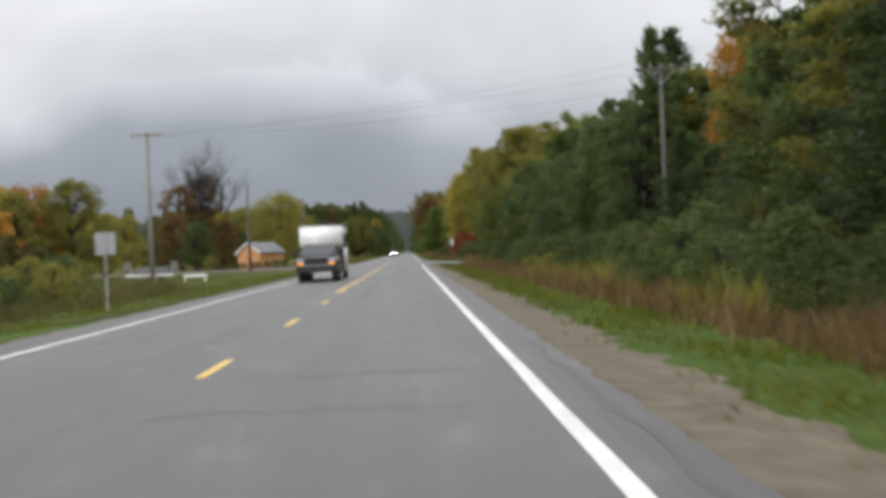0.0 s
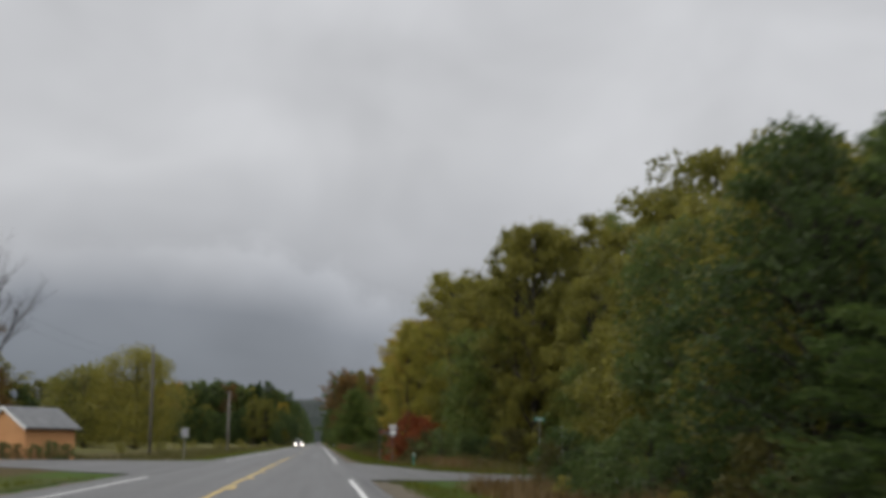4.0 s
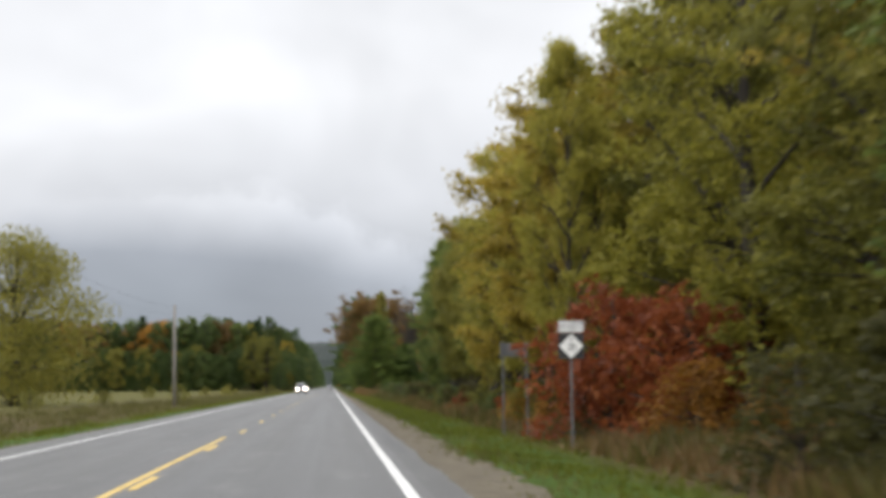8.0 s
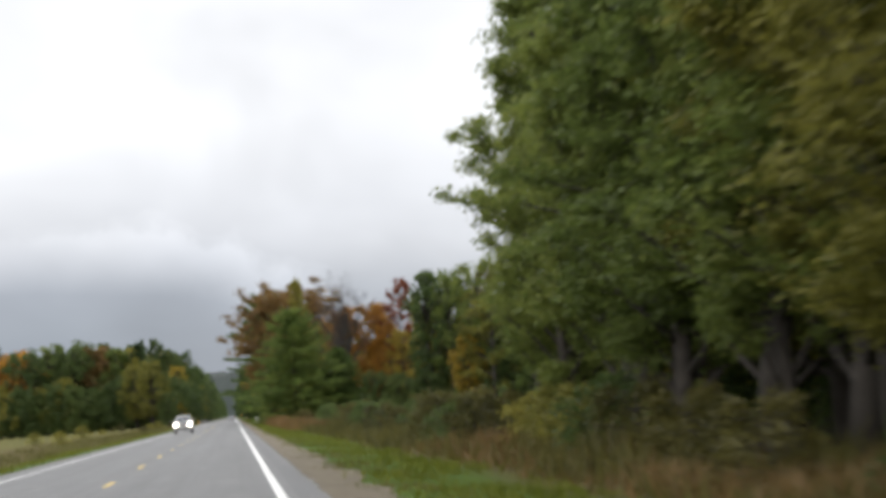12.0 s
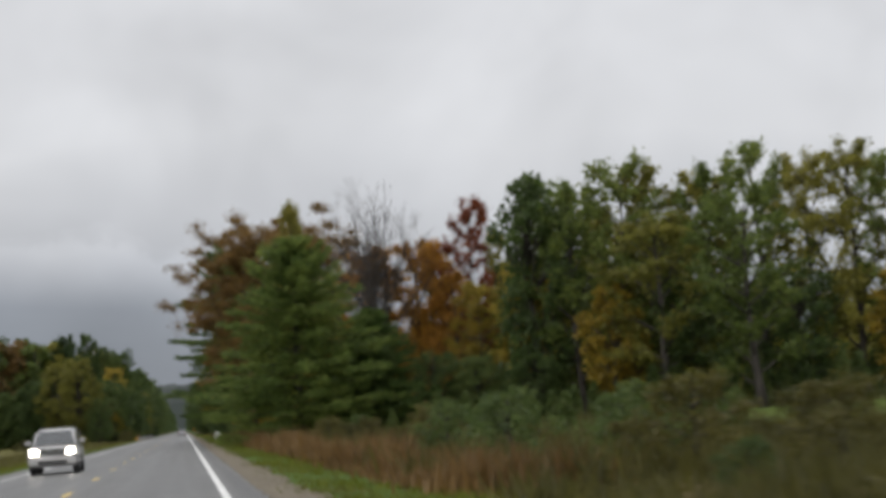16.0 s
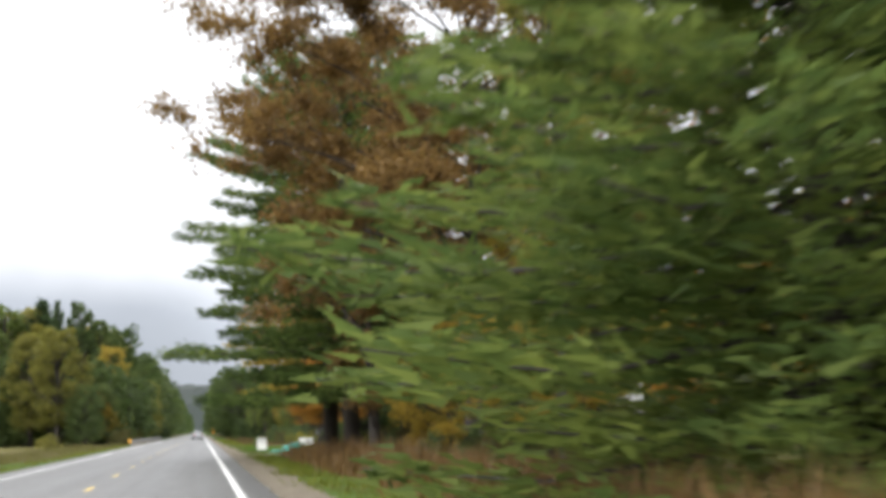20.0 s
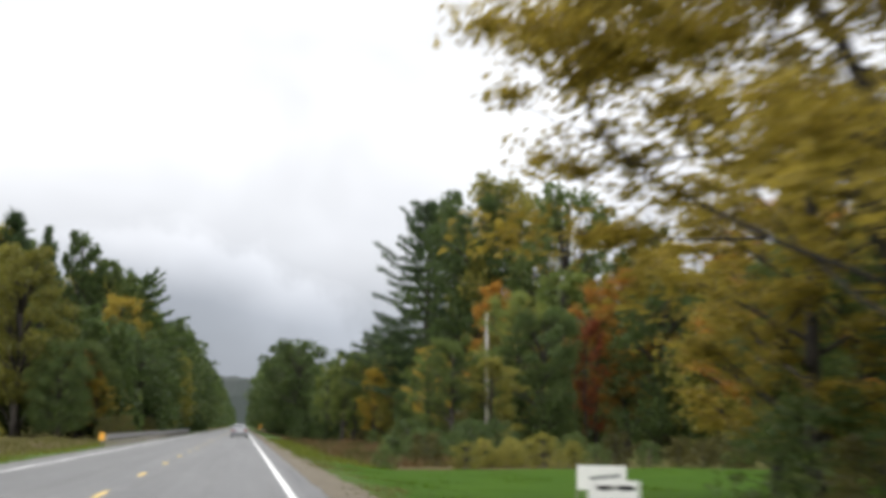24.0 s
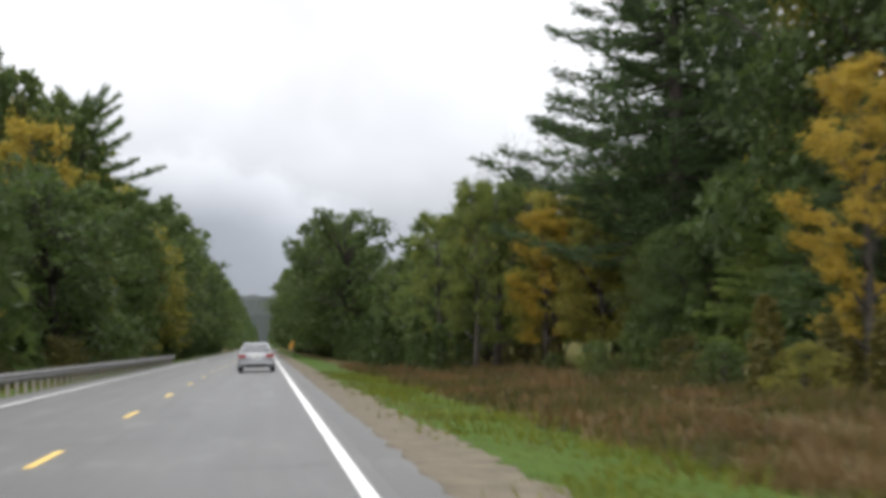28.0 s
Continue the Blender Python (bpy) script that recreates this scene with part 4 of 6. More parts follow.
plant("green_open", 13.8, 774, 0.5, 0.74)
plant("bare", 17.4, 779, 0.6, 0.78)
plant("gold_open", 17.2, 772, 0.55, 0.6)
row(700, 717, 4.5, 24, 27, 6, 9, ["pine0", "deep_wide0", "pine2"])
row(736, 762, 4.5, 19.5, 24, 6, 10, ["pine0", "pine1", "deep_wide0", "pine2", "broad_pine"])
row(768, 880, 6.5, 15, 20, 8, 12, ["deep_wide0", "green_tall0", "pine0", "olive_tall0", "deep_tall1"])
row(775, 900, 8, 22, 30, 12, 16, ["pine0", "deep_tall0", "pine2", "olive_tall0"])
row(866, 1100, 8, 10, 13.5, 14, 19, ["deep_wide0", "deep_wide1", "deep_tall1", "deep_wide0"])
# west side
row(128, 150, 5.5, -32, -26, 6.5, 8.5, ["orange_wide0", "olive_wide0", "green_wide0"], "west yard trees")
row(120, 155, 6.5, -46, -34, 7, 9, ["orange_wide0", "olive_wide0", "deep_wide0", "gold_wide0"], "west yard trees")
plant("olive_wide0", -26.5, 138, 0.72, 0.66, group="west yard trees")
plant("orange_wide0", -30.5, 140, 0.66, 0.64, group="west yard trees")
plant("bare", -28.4, 231, 1.0, 1.05, 120, group="west yard trees")
plant("bare", -25.8, 232, 1.1, 1.08, group="west yard trees")
plant("brown_open", -27.0, 234, 1.0, 0.98, group="west yard trees")
plant("brown_open", -30.0, 229, 0.9, 0.88, group="west yard trees")
plant("olive_open", -24.2, 229, 0.9, 0.6, group="west yard trees")
plant("olive_open", -28.2, 236, 0.9, 0.62, group="west yard trees")
for x, y, s in ((-24, 226, 0.55), (-28, 238, 0.6), (-30, 222, 0.6), (-35, 240, 0.6), (-33, 200, 0.55), (-26, 214, 0.5), (-38, 215, 0.6), (-44, 230, 0.65), (-29, 165, 0.5), (-36, 170, 0.55), (-42, 160, 0.6), (-50, 180, 0.6), (-22.5, 233, 0.45)):
    plant(rng.choice(["brown_wide0", "olive_wide0", "deep_wide1"]), x, y, s, group="west yard trees")
plant("willow", -24.5, 338, 1.0, 1.02, group="west yard trees")
plant("willow", -33, 345, 0.9, 0.85, group="west yard trees")
WEST = ["deep_wide0", "pine0", "olive_tall0", "green_tall0", "deep_tall0", "pine2", "olive_wide0", "pine1"]
row(748, 768, 5.0, -17, -12.5, 8, 10.5, ["deep_wide0", "olive_wide0", "deep_tall0", "deep_wide1"], "west wood")
row(768, 806, 5.0, -16, -12, 9, 12, ["deep_wide0", "deep_tall0", "deep_wide1"], "west wood")
row(806, 840, 5.5, -16, -12, 12, 16, ["deep_wide0", "deep_tall0", "pine2"], "west wood")
row(840, 900, 5.5, -17, -12, 14, 20, WEST, "west wood")
row(752, 780, 6.5, -25, -19, 16, 20, ["deep_tall0", "olive_tall1", "green_tall0", "yellow_tall0"], "west wood")
plant("deep_tall1", -20.8, 820, 1.25, 2.12, group="west wood")
plant("pine0", -24.5, 812, 1.1, 2.0, group="west wood")
plant("tall_pine", -12.9, 831, 0.9, 1.06, group="west wood")
plant("deep_tall0", -14.6, 826, 1.05, 1.75, group="west wood")
plant("olive_tall0", -12.4, 824, 0.9, 1.25, group="west wood")
plant("amber_open", -14.1, 810.5, 1.1, 1.38, group="west wood")
plant("deep_tall0", -17.5, 824, 1.3, 1.88, group="west wood")
plant("deep_tall1", -14.8, 837, 1.3, 1.75, group="west wood")
plant("deep_wide1", -10.6, 838, 0.95, 1.2, group="west wood")
plant("deep_tall1", -28.0, 815, 1.4, 2.0, group="west wood")
row(838, 900, 6.0, -22, -17, 22, 26, ["pine0", "deep_tall0", "deep_tall0", "olive_tall1", "green_tall0", "yellow_tall0"], "west wood")
plant("deep_wide0", -10.4, 791, 1.2, 0.92, group="west wood")
row(900, 1120, 9, -15, -11, 18, 24, ["deep_wide0", "pine0", "deep_tall1"], "west wood")
plant("gold_open", -11.8, 757, 0.5, 0.46, group="west wood")
plant("orange_open", -14.2, 759, 0.75, 0.66, group="west wood")
plant("gold_open", -10.9, 764, 0.4, 0.4, group="west wood")
for k in range(26):
    x = -24 - k * 3.1
    plant(rng.choice(["deep_wide0", "green_tall0", "orange_wide0", "brown_wide0", "pine0", "brown_wide0", "deep_wide0", "olive_wide0"] if k > 3 else ["deep_wide0", "green_tall0", "olive_tall0", "pine0", "deep_tall0"]), x, 775 + rng.uniform(-6, 6), 1.65, (rng.uniform(23, 28) - (2 if k < 3 else 0)) / 14, group="west wood")
    plant(rng.choice(["deep_wide0", "olive_wide0", "deep_wide1"]), x + 1.5, 765 + rng.uniform(-3, 3), 1.1, rng.uniform(0.8, 1.25), group="west wood")

# bushes
rng = random.Random(33)


def bush(key, x, y, s, sz=None):
    plant(key + "_bush", x, y, s, sz or s, group="roadside bushes")


for x, y, s in ((10.8, 243.5, 1.75), (12.4, 240.5, 1.6), (12.8, 244.5, 1.7), (10.4, 268, 0.5), (10.3, 290, 0.5)):
    bush("red", x, y, s)
for x, y, s in ((12.0, 238.0, 0.9), (10.4, 262, 0.6), (13.0, 233, 0.8), (10.2, 252, 0.6)):
    bush("orange", x, y, s)
y = 2
while y < 155:
    bush(rng.choice(["thicket", "deep", "deep"]), rng.uniform(10.2, 11.6), y, rng.uniform(0.6, 1.0))
    y += rng.uniform(2.5, 6)
for k in range(20):
    bush(rng.choice(["thicket", "deep", "deep", "olive"]), rng.uniform(9.6, 10.6), rng.uniform(26, 150), rng.uniform(0.3, 0.55))
for x, y, s in ((14.2, 61, 1.2), (15.5, 64, 1.5), (17.5, 61, 1.7), (16.0, 68, 1.3), (12.6, 74, 1.0)):
    bush("deep", x, y, s)
for k in range(8):
    bush(rng.choice(["thicket", "olive", "deep"]), rng.uniform(19, 22), 182 + 3 * k, rng.uniform(0.6, 1.0))
y = 206
while y < 352:
    if 225 < y < 247:
        y = 247.0
    bush(rng.choice(["thicket", "deep", "thicket"] if y < 255 else ["thicket", "deep", "thicket", "olive"]), rng.uniform(9.9, 11.8), y, rng.uniform(0.45, 1.15 if y < 255 else 0.8))
    y += rng.uniform(2.0, 4.5)
for k in range(14):
    bush(rng.choice(["thicket", "olive", "thicket", "deep"]), 12.5 + k * 1.1, 209 + rng.uniform(-0.5, 2), rng.uniform(0.8, 1.2))
shrubs = [(21 + k * 1.9, 508 - 0.25 * k + rng.uniform(-2, 2), rng.uniform(2.2, 3.8)) for k in range(24)]
y = 354
while y < 600:
    if rng.random() < 0.5:
        bush(rng.choice(["thicket", "deep", "deep", "thicket"]), rng.uniform(10.8, 15), y, rng.uniform(0.35, 0.85))
    else:
        shrubs.append((rng.uniform(15, 24), y, rng.uniform(0.9, 2.0)))
    y += rng.uniform(0.9, 2.4)
for x, y, s in ((12.8, 616, 0.7), (12.6, 610, 0.6), (13.2, 620, 1.0), (8.4, 657.5, 0.4), (13.0, 679, 0.7), (14.5, 677, 0.7), (15.8, 676, 0.7)):
    bush(rng.choice(["deep", "thicket"]), x, y, s)
for x, y, s in ((12.6, 603.5, 0.8), (13.4, 607.5, 1.1), (14.4, 612, 1.0)):
    bush("olive", x, y, s)
for k in range(16):
    bush("olive" if k < 5 else rng.choice(["thicket", "deep"]), 12.0 + k * 1.15, 659.5 + rng.uniform(-1.0, 2), rng.uniform(0.4, 0.62))
for k in range(12):
    bush(rng.choice(["deep", "thicket", "deep"]), rng.uniform(10.8, 15.5), 664 + 2.3 * k, rng.uniform(0.5, 0.95))
y = 662
while y < 800:
    bush(rng.choice(["thicket", "deep", "olive"]), rng.uniform(14.5, 18), y, rng.uniform(0.35, 0.7))
    y += rng.uniform(3.5, 7)
for k in range(26):
    shrubs.append((rng.uniform(18.5, 28), 698 + k * 2.4, rng.uniform(1.8, 3.0)))
for k in range(9):
    bush(rng.choice(["thicket", "deep"]), -22.0 + k * 1.05, 203.4 + rng.uniform(-0.4, 0.6), rng.uniform(0.34, 0.5))
for k in range(46):
    y = 44 + 1.75 * k
    x0 = min(-10.6, 1.4 - 0.19 * y)
    bush(rng.choice(["thicket", "deep", "olive", "thicket"]), x0 - 5.5 * rng.random() ** 1.6 - 0.6, y, rng.uniform(0.4, 0.85))
y = 210
while y < 745:
    bush(rng.choice(["thicket", "olive"]), rng.uniform(-24, -12), y, rng.uniform(0.4, 0.8))
    y += rng.uniform(18, 50)
y = 745
while y < 860:
    bush(rng.choice(["thicket", "deep", "orange", "olive"]), rng.uniform(-10.5, -8.6), y, rng.uniform(0.6, 1.1))
    y += rng.uniform(3, 6)


# ---------------------------------------------------------------- far woods and hill
def far_wood(name, spots, label, seed, leafkey):
    r = np.random.default_rng(seed)
    V, F, k = [], [], 0
    for x, y, h in spots:
        n = 520
        t = r.random(n) ** 0.8
        rad = (0.24 * h) * np.sqrt(np.clip(1.05 - t, 0.02, 1)) * (0.5 + 0.6 * r.random(n))
        a = r.random(n) * 6.283
        p = np.stack([x + np.cos(a) * rad, y + np.sin(a) * rad, ground_height(x, y) + h * (0.03 + 0.97 * t)], 1)
        v, f = leaves(r, p, 0.055 * h + 0.1)
        V.append(v), F.append(f + k)
        k += len(v)
    ob = new(name, quick_mesh(name, np.concatenate(V), np.concatenate(F), LEAF[leafkey]))
    return tagged(ob, label, "wood", kind="stuff")


r0 = random.Random(8)
far_wood("undergrowth", [(min(-13.0, -0.6 - 0.19 * y) - r0.uniform(0, 16), y, r0.uniform(1.4, 3.2)) for y in [r0.uniform(52, 150) for _ in range(110)]], "dark scrub behind the west verge", 20, "thicket")
far_wood("shrubs", shrubs, "dull green shrubs scattered over the rough meadow", 2, "deep")
far_wood("far_wood", [(r0.uniform(-420, -105), 770 + r0.uniform(-15, 40), r0.uniform(20, 28)) for _ in range(150)], "distant mixed wood across the west field", 3, "olive")
far_wood("far_wood", [(-190 - 0.12 * y + r0.uniform(-25, 10), y, r0.uniform(14, 20)) for y in range(60, 760, 6)], "distant dark wood along the west field edge", 4, "deep")
far_wood("far_wood", [(r0.uniform(27, 60), r0.uniform(0, 345), r0.uniform(12, 16)) for _ in range(170)], "deep green wood behind the roadside trees", 5, "deep")
far_wood("far_wood", [(r0.uniform(34, 120), r0.uniform(535, 575), r0.uniform(10, 13)) for _ in range(90)], "olive wood behind the meadow", 6, "olive")
far_wood("far_wood", [(r0.uniform(38, 90), r0.uniform(705, 1000), r0.uniform(16, 22)) for _ in range(120)], "dark wood beyond the lawn", 7, "deep")
far_wood("far_wood", [(r0.choice([-1, 1]) * (10 + 34 * r0.random() ** 1.6), r0.uniform(1100, 2900), r0.uniform(18, 25)) for _ in range(260)], "dark woods lining the far road", 8, "deep")
far_wood("far_wood", [(-11 - 0.72 * k + r0.uniform(-1, 1), 764 + r0.uniform(-3, 3), r0.uniform(5, 14)) for k in range(170)], "dark undergrowth along the west wood edge", 10, "deep")
far_wood("undergrowth", [(r0.uniform(26, 110), r0.uniform(522, 530), r0.uniform(2.5, 5)) for _ in range(90)], "dark undergrowth inside the meadow wood", 17, "deep")
far_wood("undergrowth", [(r0.uniform(19, 34), r0.uniform(738, 772), r0.uniform(2.0, 4.0)) for _ in range(70)] + [(r0.uniform(15, 24), r0.uniform(300, 360), r0.uniform(1.5, 3.0)) for _ in range(40)], "dark undergrowth below the roadside trees", 18, "deep")
far_wood("undergrowth", [(r0.uniform(16, 32), r0.uniform(686, 735), r0.uniform(1.4, 3.0)) for _ in range(70)], "dark undergrowth behind the lawn hedge", 19, "thicket")
far_wood("undergrowth", [(r0.choice([-9.5, 11.0, 13.0]) + r0.uniform(-1, 1), r0.uniform(772, 1100), r0.uniform(2.0, 4.0)) for _ in range(230)], "dark undergrowth below the far roadside trees", 16, "deep")
far_wood("far_wood", [(r0.uniform(-70, -28), r0.uniform(785, 1100), r0.uniform(22, 28)) for _ in range(120)], "tall dark wood west of the road", 9, "deep")


def hill():
    xs, ys = steps(-1800, 1800, 12) + [1800], [3400, 3600, 3800, 4000, 4200]
    prof = [0.0, 0.55, 0.9, 1.0, 0.9]
    r = random.Random(4)
    verts = [(x, y, prof[j] * (105 + 18 * noise.noise((x * 0.002, 1, 0)) + 8 * noise.noise((x * 0.03, j, 0)) + r.uniform(-4, 4)) - 2) for j, y in enumerate(ys) for x in xs]
    w = len(xs)
    faces = [(j * w + i, j * w + i + 1, (j + 1) * w + i + 1, (j + 1) * w + i) for j in range(len(ys) - 1) for i in range(w - 1)]
    return tagged(new("backdrop_hill", from_arrays("backdrop_hill", verts, faces, HILL_M)), "low wooded hill on the horizon", "hill", kind="structure")


hill()


# ---------------------------------------------------------------- grass and lawn
def blades(name, spots, h, w, mat, label, seed):
    r = np.random.default_rng(seed)
    n = len(spots)
    z = np.array([ground_height(x, y) for x, y in spots])
    p = np.column_stack([spots, z - 0.02])
    a = r.random(n) * 6.283
    side = np.column_stack([np.cos(a), np.sin(a), np.zeros(n)])
    drift = np.array([0.75 + 1.4 * noise.noise((x * 0.45, y * 0.22, seed)) + 0.5 * noise.noise((x * 1.6, y * 1.1, seed)) for x, y in spots])
    hh = h * r.uniform(0.5, 1.25, (n, 1)) * np.clip(drift, 0.25, 1.6)[:, None]
    tip = p + np.column_stack([r.normal(size=(n, 2)) * 0.3, np.ones(n)]) * hh
    v = np.stack([p - side * w, p + side * w, tip], 1).reshape(-1, 3)
    return tagged(new(name, quick_mesh(name, v, np.arange(3 * n).reshape(-1, 3), mat)), label, "grass", kind="stuff")


def clumped(r, n, x0, x1, y0, y1, skip=()):
    out = []
    while len(out) < n:
        cx, cy = r.uniform(x0, x1), r.uniform(y0, y1)
        if any(a < cy < b for a, b in skip):
            continue
        for _ in range(14):
            x, y = cx + r.gauss(0, 0.38), cy + r.gauss(0, 0.55)
            out.append((x, y))
    return np.array(out[:n])


rg = random.Random(12)
blades("verge_grass", clumped(rg, 70000, 5.5, 8.6, 2, 770, (CROSS, (585, 656))), 0.16, 0.025, GRASS, "short green grass along the gravel shoulder", 1)
blades("verge_grass", clumped(rg, 26000, -9.5, -5.7, 10, 770, (CROSS,)), 0.18, 0.03, GRASS, "green grass along the west road edge", 2)
fringe, edge_line_pts = [], ((5.6, 204.5), (6.1, 200.5), (7.0, 194.5), (8.4, 182.0), (10.5, 176.0), (14.0, 173.0), (24.0, 172.2))
for a, b in zip(edge_line_pts, edge_line_pts[1:]):
    length = math.dist(a, b)
    for _ in range(int(length * 330)):
        u, d = rg.random(), rg.random() ** 1.4 * 1.7 + 0.1
        fringe.append((a[0] + (b[0] - a[0]) * u + d * (b[1] - a[1]) / -length + rg.gauss(0, 0.05), a[1] + (b[1] - a[1]) * u + d * (b[0] - a[0]) / length))
blades("verge_grass", np.array(fringe), 0.17, 0.03, GRASS, "green grass fringe round the side road mouth", 15)
blades("tall_grass", clumped(rg, 46000, 8.0, 11.8, 2, 156), 0.62, 0.03, DRY, "tall rusty-brown dry grass below the trees", 3)
blades("tall_grass", clumped(rg, 34000, 9.4, 12.0, 184, 354), 0.5, 0.03, DRY, "tall brown dry grass beside the wood", 4)
blades("tall_grass", clumped(rg, 52000, 7.8, 10.6, 425, 584), 0.8, 0.035, RUSTY, "tall rusty meadow grass beside the shoulder", 5)
blades("tall_grass", clumped(rg, 24000, 8.0, 15.0, 663, 800), 0.36, 0.03, DRY, "tall straw-brown grass beyond the lawn", 6)
blades("tall_grass", clumped(rg, 24000, -16, -8.5, 207, 745), 0.42, 0.035, DULL_GRASS, "dull straw-green grass along the west field", 7)
blades("weeds", clumped(rg, 56000, 8.6, 22, 354, 505), 0.7, 0.05, LEAF["thicket"], "dull green weeds in the meadow", 8)
blades("weeds", clumped(rg, 44000, 9.2, 13, 2, 354, ((157, 181),)), 0.55, 0.045, LEAF["thicket"], "dull green weeds below the roadside trees", 11)
blades("weeds", clumped(rg, 36000, 8.2, 17, 664, 800), 0.30, 0.045, LEAF["thicket"], "olive-brown weeds beyond the lawn", 12)
blades("weeds", clumped(rg, 2600, 8.6, 10.4, 30, 90), 0.8, 0.04, LEAF["yellow"], "yellow goldenrod among the dry grass", 9)
blades("gravel_weeds", clumped(rg, 36000, 5.0, 6.7, 2, 770, (CROSS, (585, 591))), 0.09, 0.022, DULL_GRASS, "sparse grass creeping over the gravel edge", 14)


def lawn_height(x, y):
    """The lawn rides just over the ground and dips under it along an uneven rim."""
    rim = min(x - 6.2, y - 590.5, 657.5 + 0.15 * max(0, 14 - x) * 3 - y) + 1.1 * noise.noise((x * 0.5, y * 0.35, 4)) + 0.5 * noise.noise((x * 1.9, y * 1.3, 4))
    return ground_height(x, y) + max(-0.05, min(0.025, 0.06 * rim))


sheet("lawn", [5.8, 6.1, 6.4, 6.7, 7.0, 7.4, 7.8, 8.3, 9, 10, 11, 12, 13.5, 15, 17, 20, 24, 28, 36, 45], steps(588.5, 669, 1.2) + [669], lawn_height, LAWN_M, "bright green mown lawn of a roadside yard", "lawn")
blades("lawn_grass", clumped(rg, 46000, 6.2, 22, 592, 657), 0.08, 0.02, LAWN_BLADE, "short bright green lawn grass", 10)
sheet("yard_grass", [-55, -42, -33, -26, -21, -17, -14, -12, -10.5, -9, -8, -7, -6.2, -5.6], steps(40, 157.5, 2.5) + [157.5], lambda x, y: ground_height(x, y) + 0.03, YARD_M, "green rough grass of the west yard", "lawn")
sheet("hay_field", [17, 21, 26, 33, 42, 55, 75, 110], steps(387.5, 502.5, 2.5) + [502.5], lambda x, y: ground_height(x, y) + 0.03, FIELD_M, "dull green mown field behind the roadside brush", "field")
blades("tall_grass", clumped(rg, 9000, -13.5, -9.6, 40, 96), 0.55, 0.035, DULL_GRASS, "rank weedy grass before the west scrub", 21)
blades("yard_blades", clumped(rg, 24000, -26, -6, 40, 158), 0.16, 0.03, GRASS, "tufts of green yard grass", 13)
sheet("driveway", [4.6, 6, 8, 10, 14, 22, 34], steps(586, 590.5, 1.5) + [590.5], lambda x, y: max(ground_height(x, y) + 0.035, -0.13 if x < 8 else -9), GRAVEL, "gravel driveway crossing the verge", "driveway")


# ---------------------------------------------------------------- signs and roadside fittings
def words(text, size, mat, parent, at, name="lettering", turn=(90, 0, 0), width=None):
    """Upright lettering as a mesh, centred."""
    cu = bpy.data.curves.new("lettering", "FONT")
    cu.body, cu.size, cu.align_x, cu.align_y, cu.extrude = text, size, "CENTER", "CENTER", 0.002
    tmp = new("lettering_curve", cu)
    bpy.context.view_layer.update()
    me = bpy.data.meshes.new_from_object(tmp.evaluated_get(bpy.context.evaluated_depsgraph_get()))
    bpy.data.objects.remove(tmp)
    me.materials.clear()
    me.materials.append(mat)
    ob = part(name, me, mat, parent)
    ob.matrix_local = pose(*at, *turn) @ Matrix.Diagonal((width or 1, 1, 1, 1))
    return ob


def post(h, parent, x=0, y=0, w=0.055, mat=STEEL, name="post"):
    return part(name, box(w, w * 0.7, h + 0.3, x, y, -0.3, 0.008), mat, parent)


def at_ground(x, y, turn=0):
    return pose(x, y, ground_height(x, y), 0, 0, turn)


# route marker: direction plate over a diamond on a black square
sg = thing("route_sign", at_ground(8.8, 238.4), "steel-posted white WEST plate above a black and white route diamond", "road sign")
post(3.15, sg, mat=DULL_METAL)
plate = part("direction_plate", box(0.66, 0.012, 0.30, 0, -0.05, 3.00, 0.004), WHITE_SIGN, sg, "white plate reading WEST")
words("WEST", 0.24, BLACK_SIGN, plate, (0, -0.062, 3.15), width=0.95)
for dx, dz, sx, sz_ in ((0, 3.012, 0.62, 0.012), (0, 3.276, 0.62, 0.012), (-0.31, 3.012, 0.012, 0.27), (0.31, 3.012, 0.012, 0.27)):
    part("border", box(sx, 0.004, sz_, dx, -0.058, dz), BLACK_SIGN, plate)
panel = part("marker_panel", box(0.66, 0.012, 0.66, 0, -0.05, 2.32, 0.004), BLACK_SIGN, sg, "black square marker panel")
part("diamond", box(0.445, 0.006, 0.445, 0, -0.062, 2.4275, 0.003, tilt=pose(0, 0, 0, 0, 45, 0)), WHITE_SIGN, panel, "white route diamond")
words("20", 0.25, BLACK_SIGN, panel, (0, -0.068, 2.62))
words("M", 0.12, BLACK_SIGN, panel, (0, -0.068, 2.80))

# street-name sign at the crossing, with a bare post beside it
st = thing("street_sign", at_ground(17.2, 206.3, 12), "green street-name blade on a slim steel post", "road sign")
post(3.3, st, w=0.05)
bl = part("name_blade", box(0.75, 0.01, 0.2, 0, -0.04, 3.1, 0.003), GREEN_SIGN, st, "green name blade")
part("lettering_bar", box(0.52, 0.004, 0.07, 0, -0.048, 3.165), WHITE_SIGN, bl)
part("cap", box(0.07, 0.07, 0.05, 0, 0, 3.3, 0.01), STEEL, st)
bp = thing("sign_post", at_ground(18.4, 203.8), "bare grey steel sign post by the crossing", "post")
part("shaft", box(0.08, 0.06, 3.2, 0, 0, -0.3, 0.01), STEEL, bp)
part("cap", box(0.09, 0.07, 0.03, 0, 0, 2.9, 0.008), STEEL, bp)
mk = thing("marker_post", at_ground(8.6, 203.6), "short green fibreglass marker post in the grass", "marker")
part("shaft", box(0.09, 0.02, 1.0, 0, 0, -0.15, 0.006), GREEN_SIGN, mk)
part("band", box(0.095, 0.024, 0.12, 0, 0, 0.68, 0.004), WHITE_SIGN, mk)


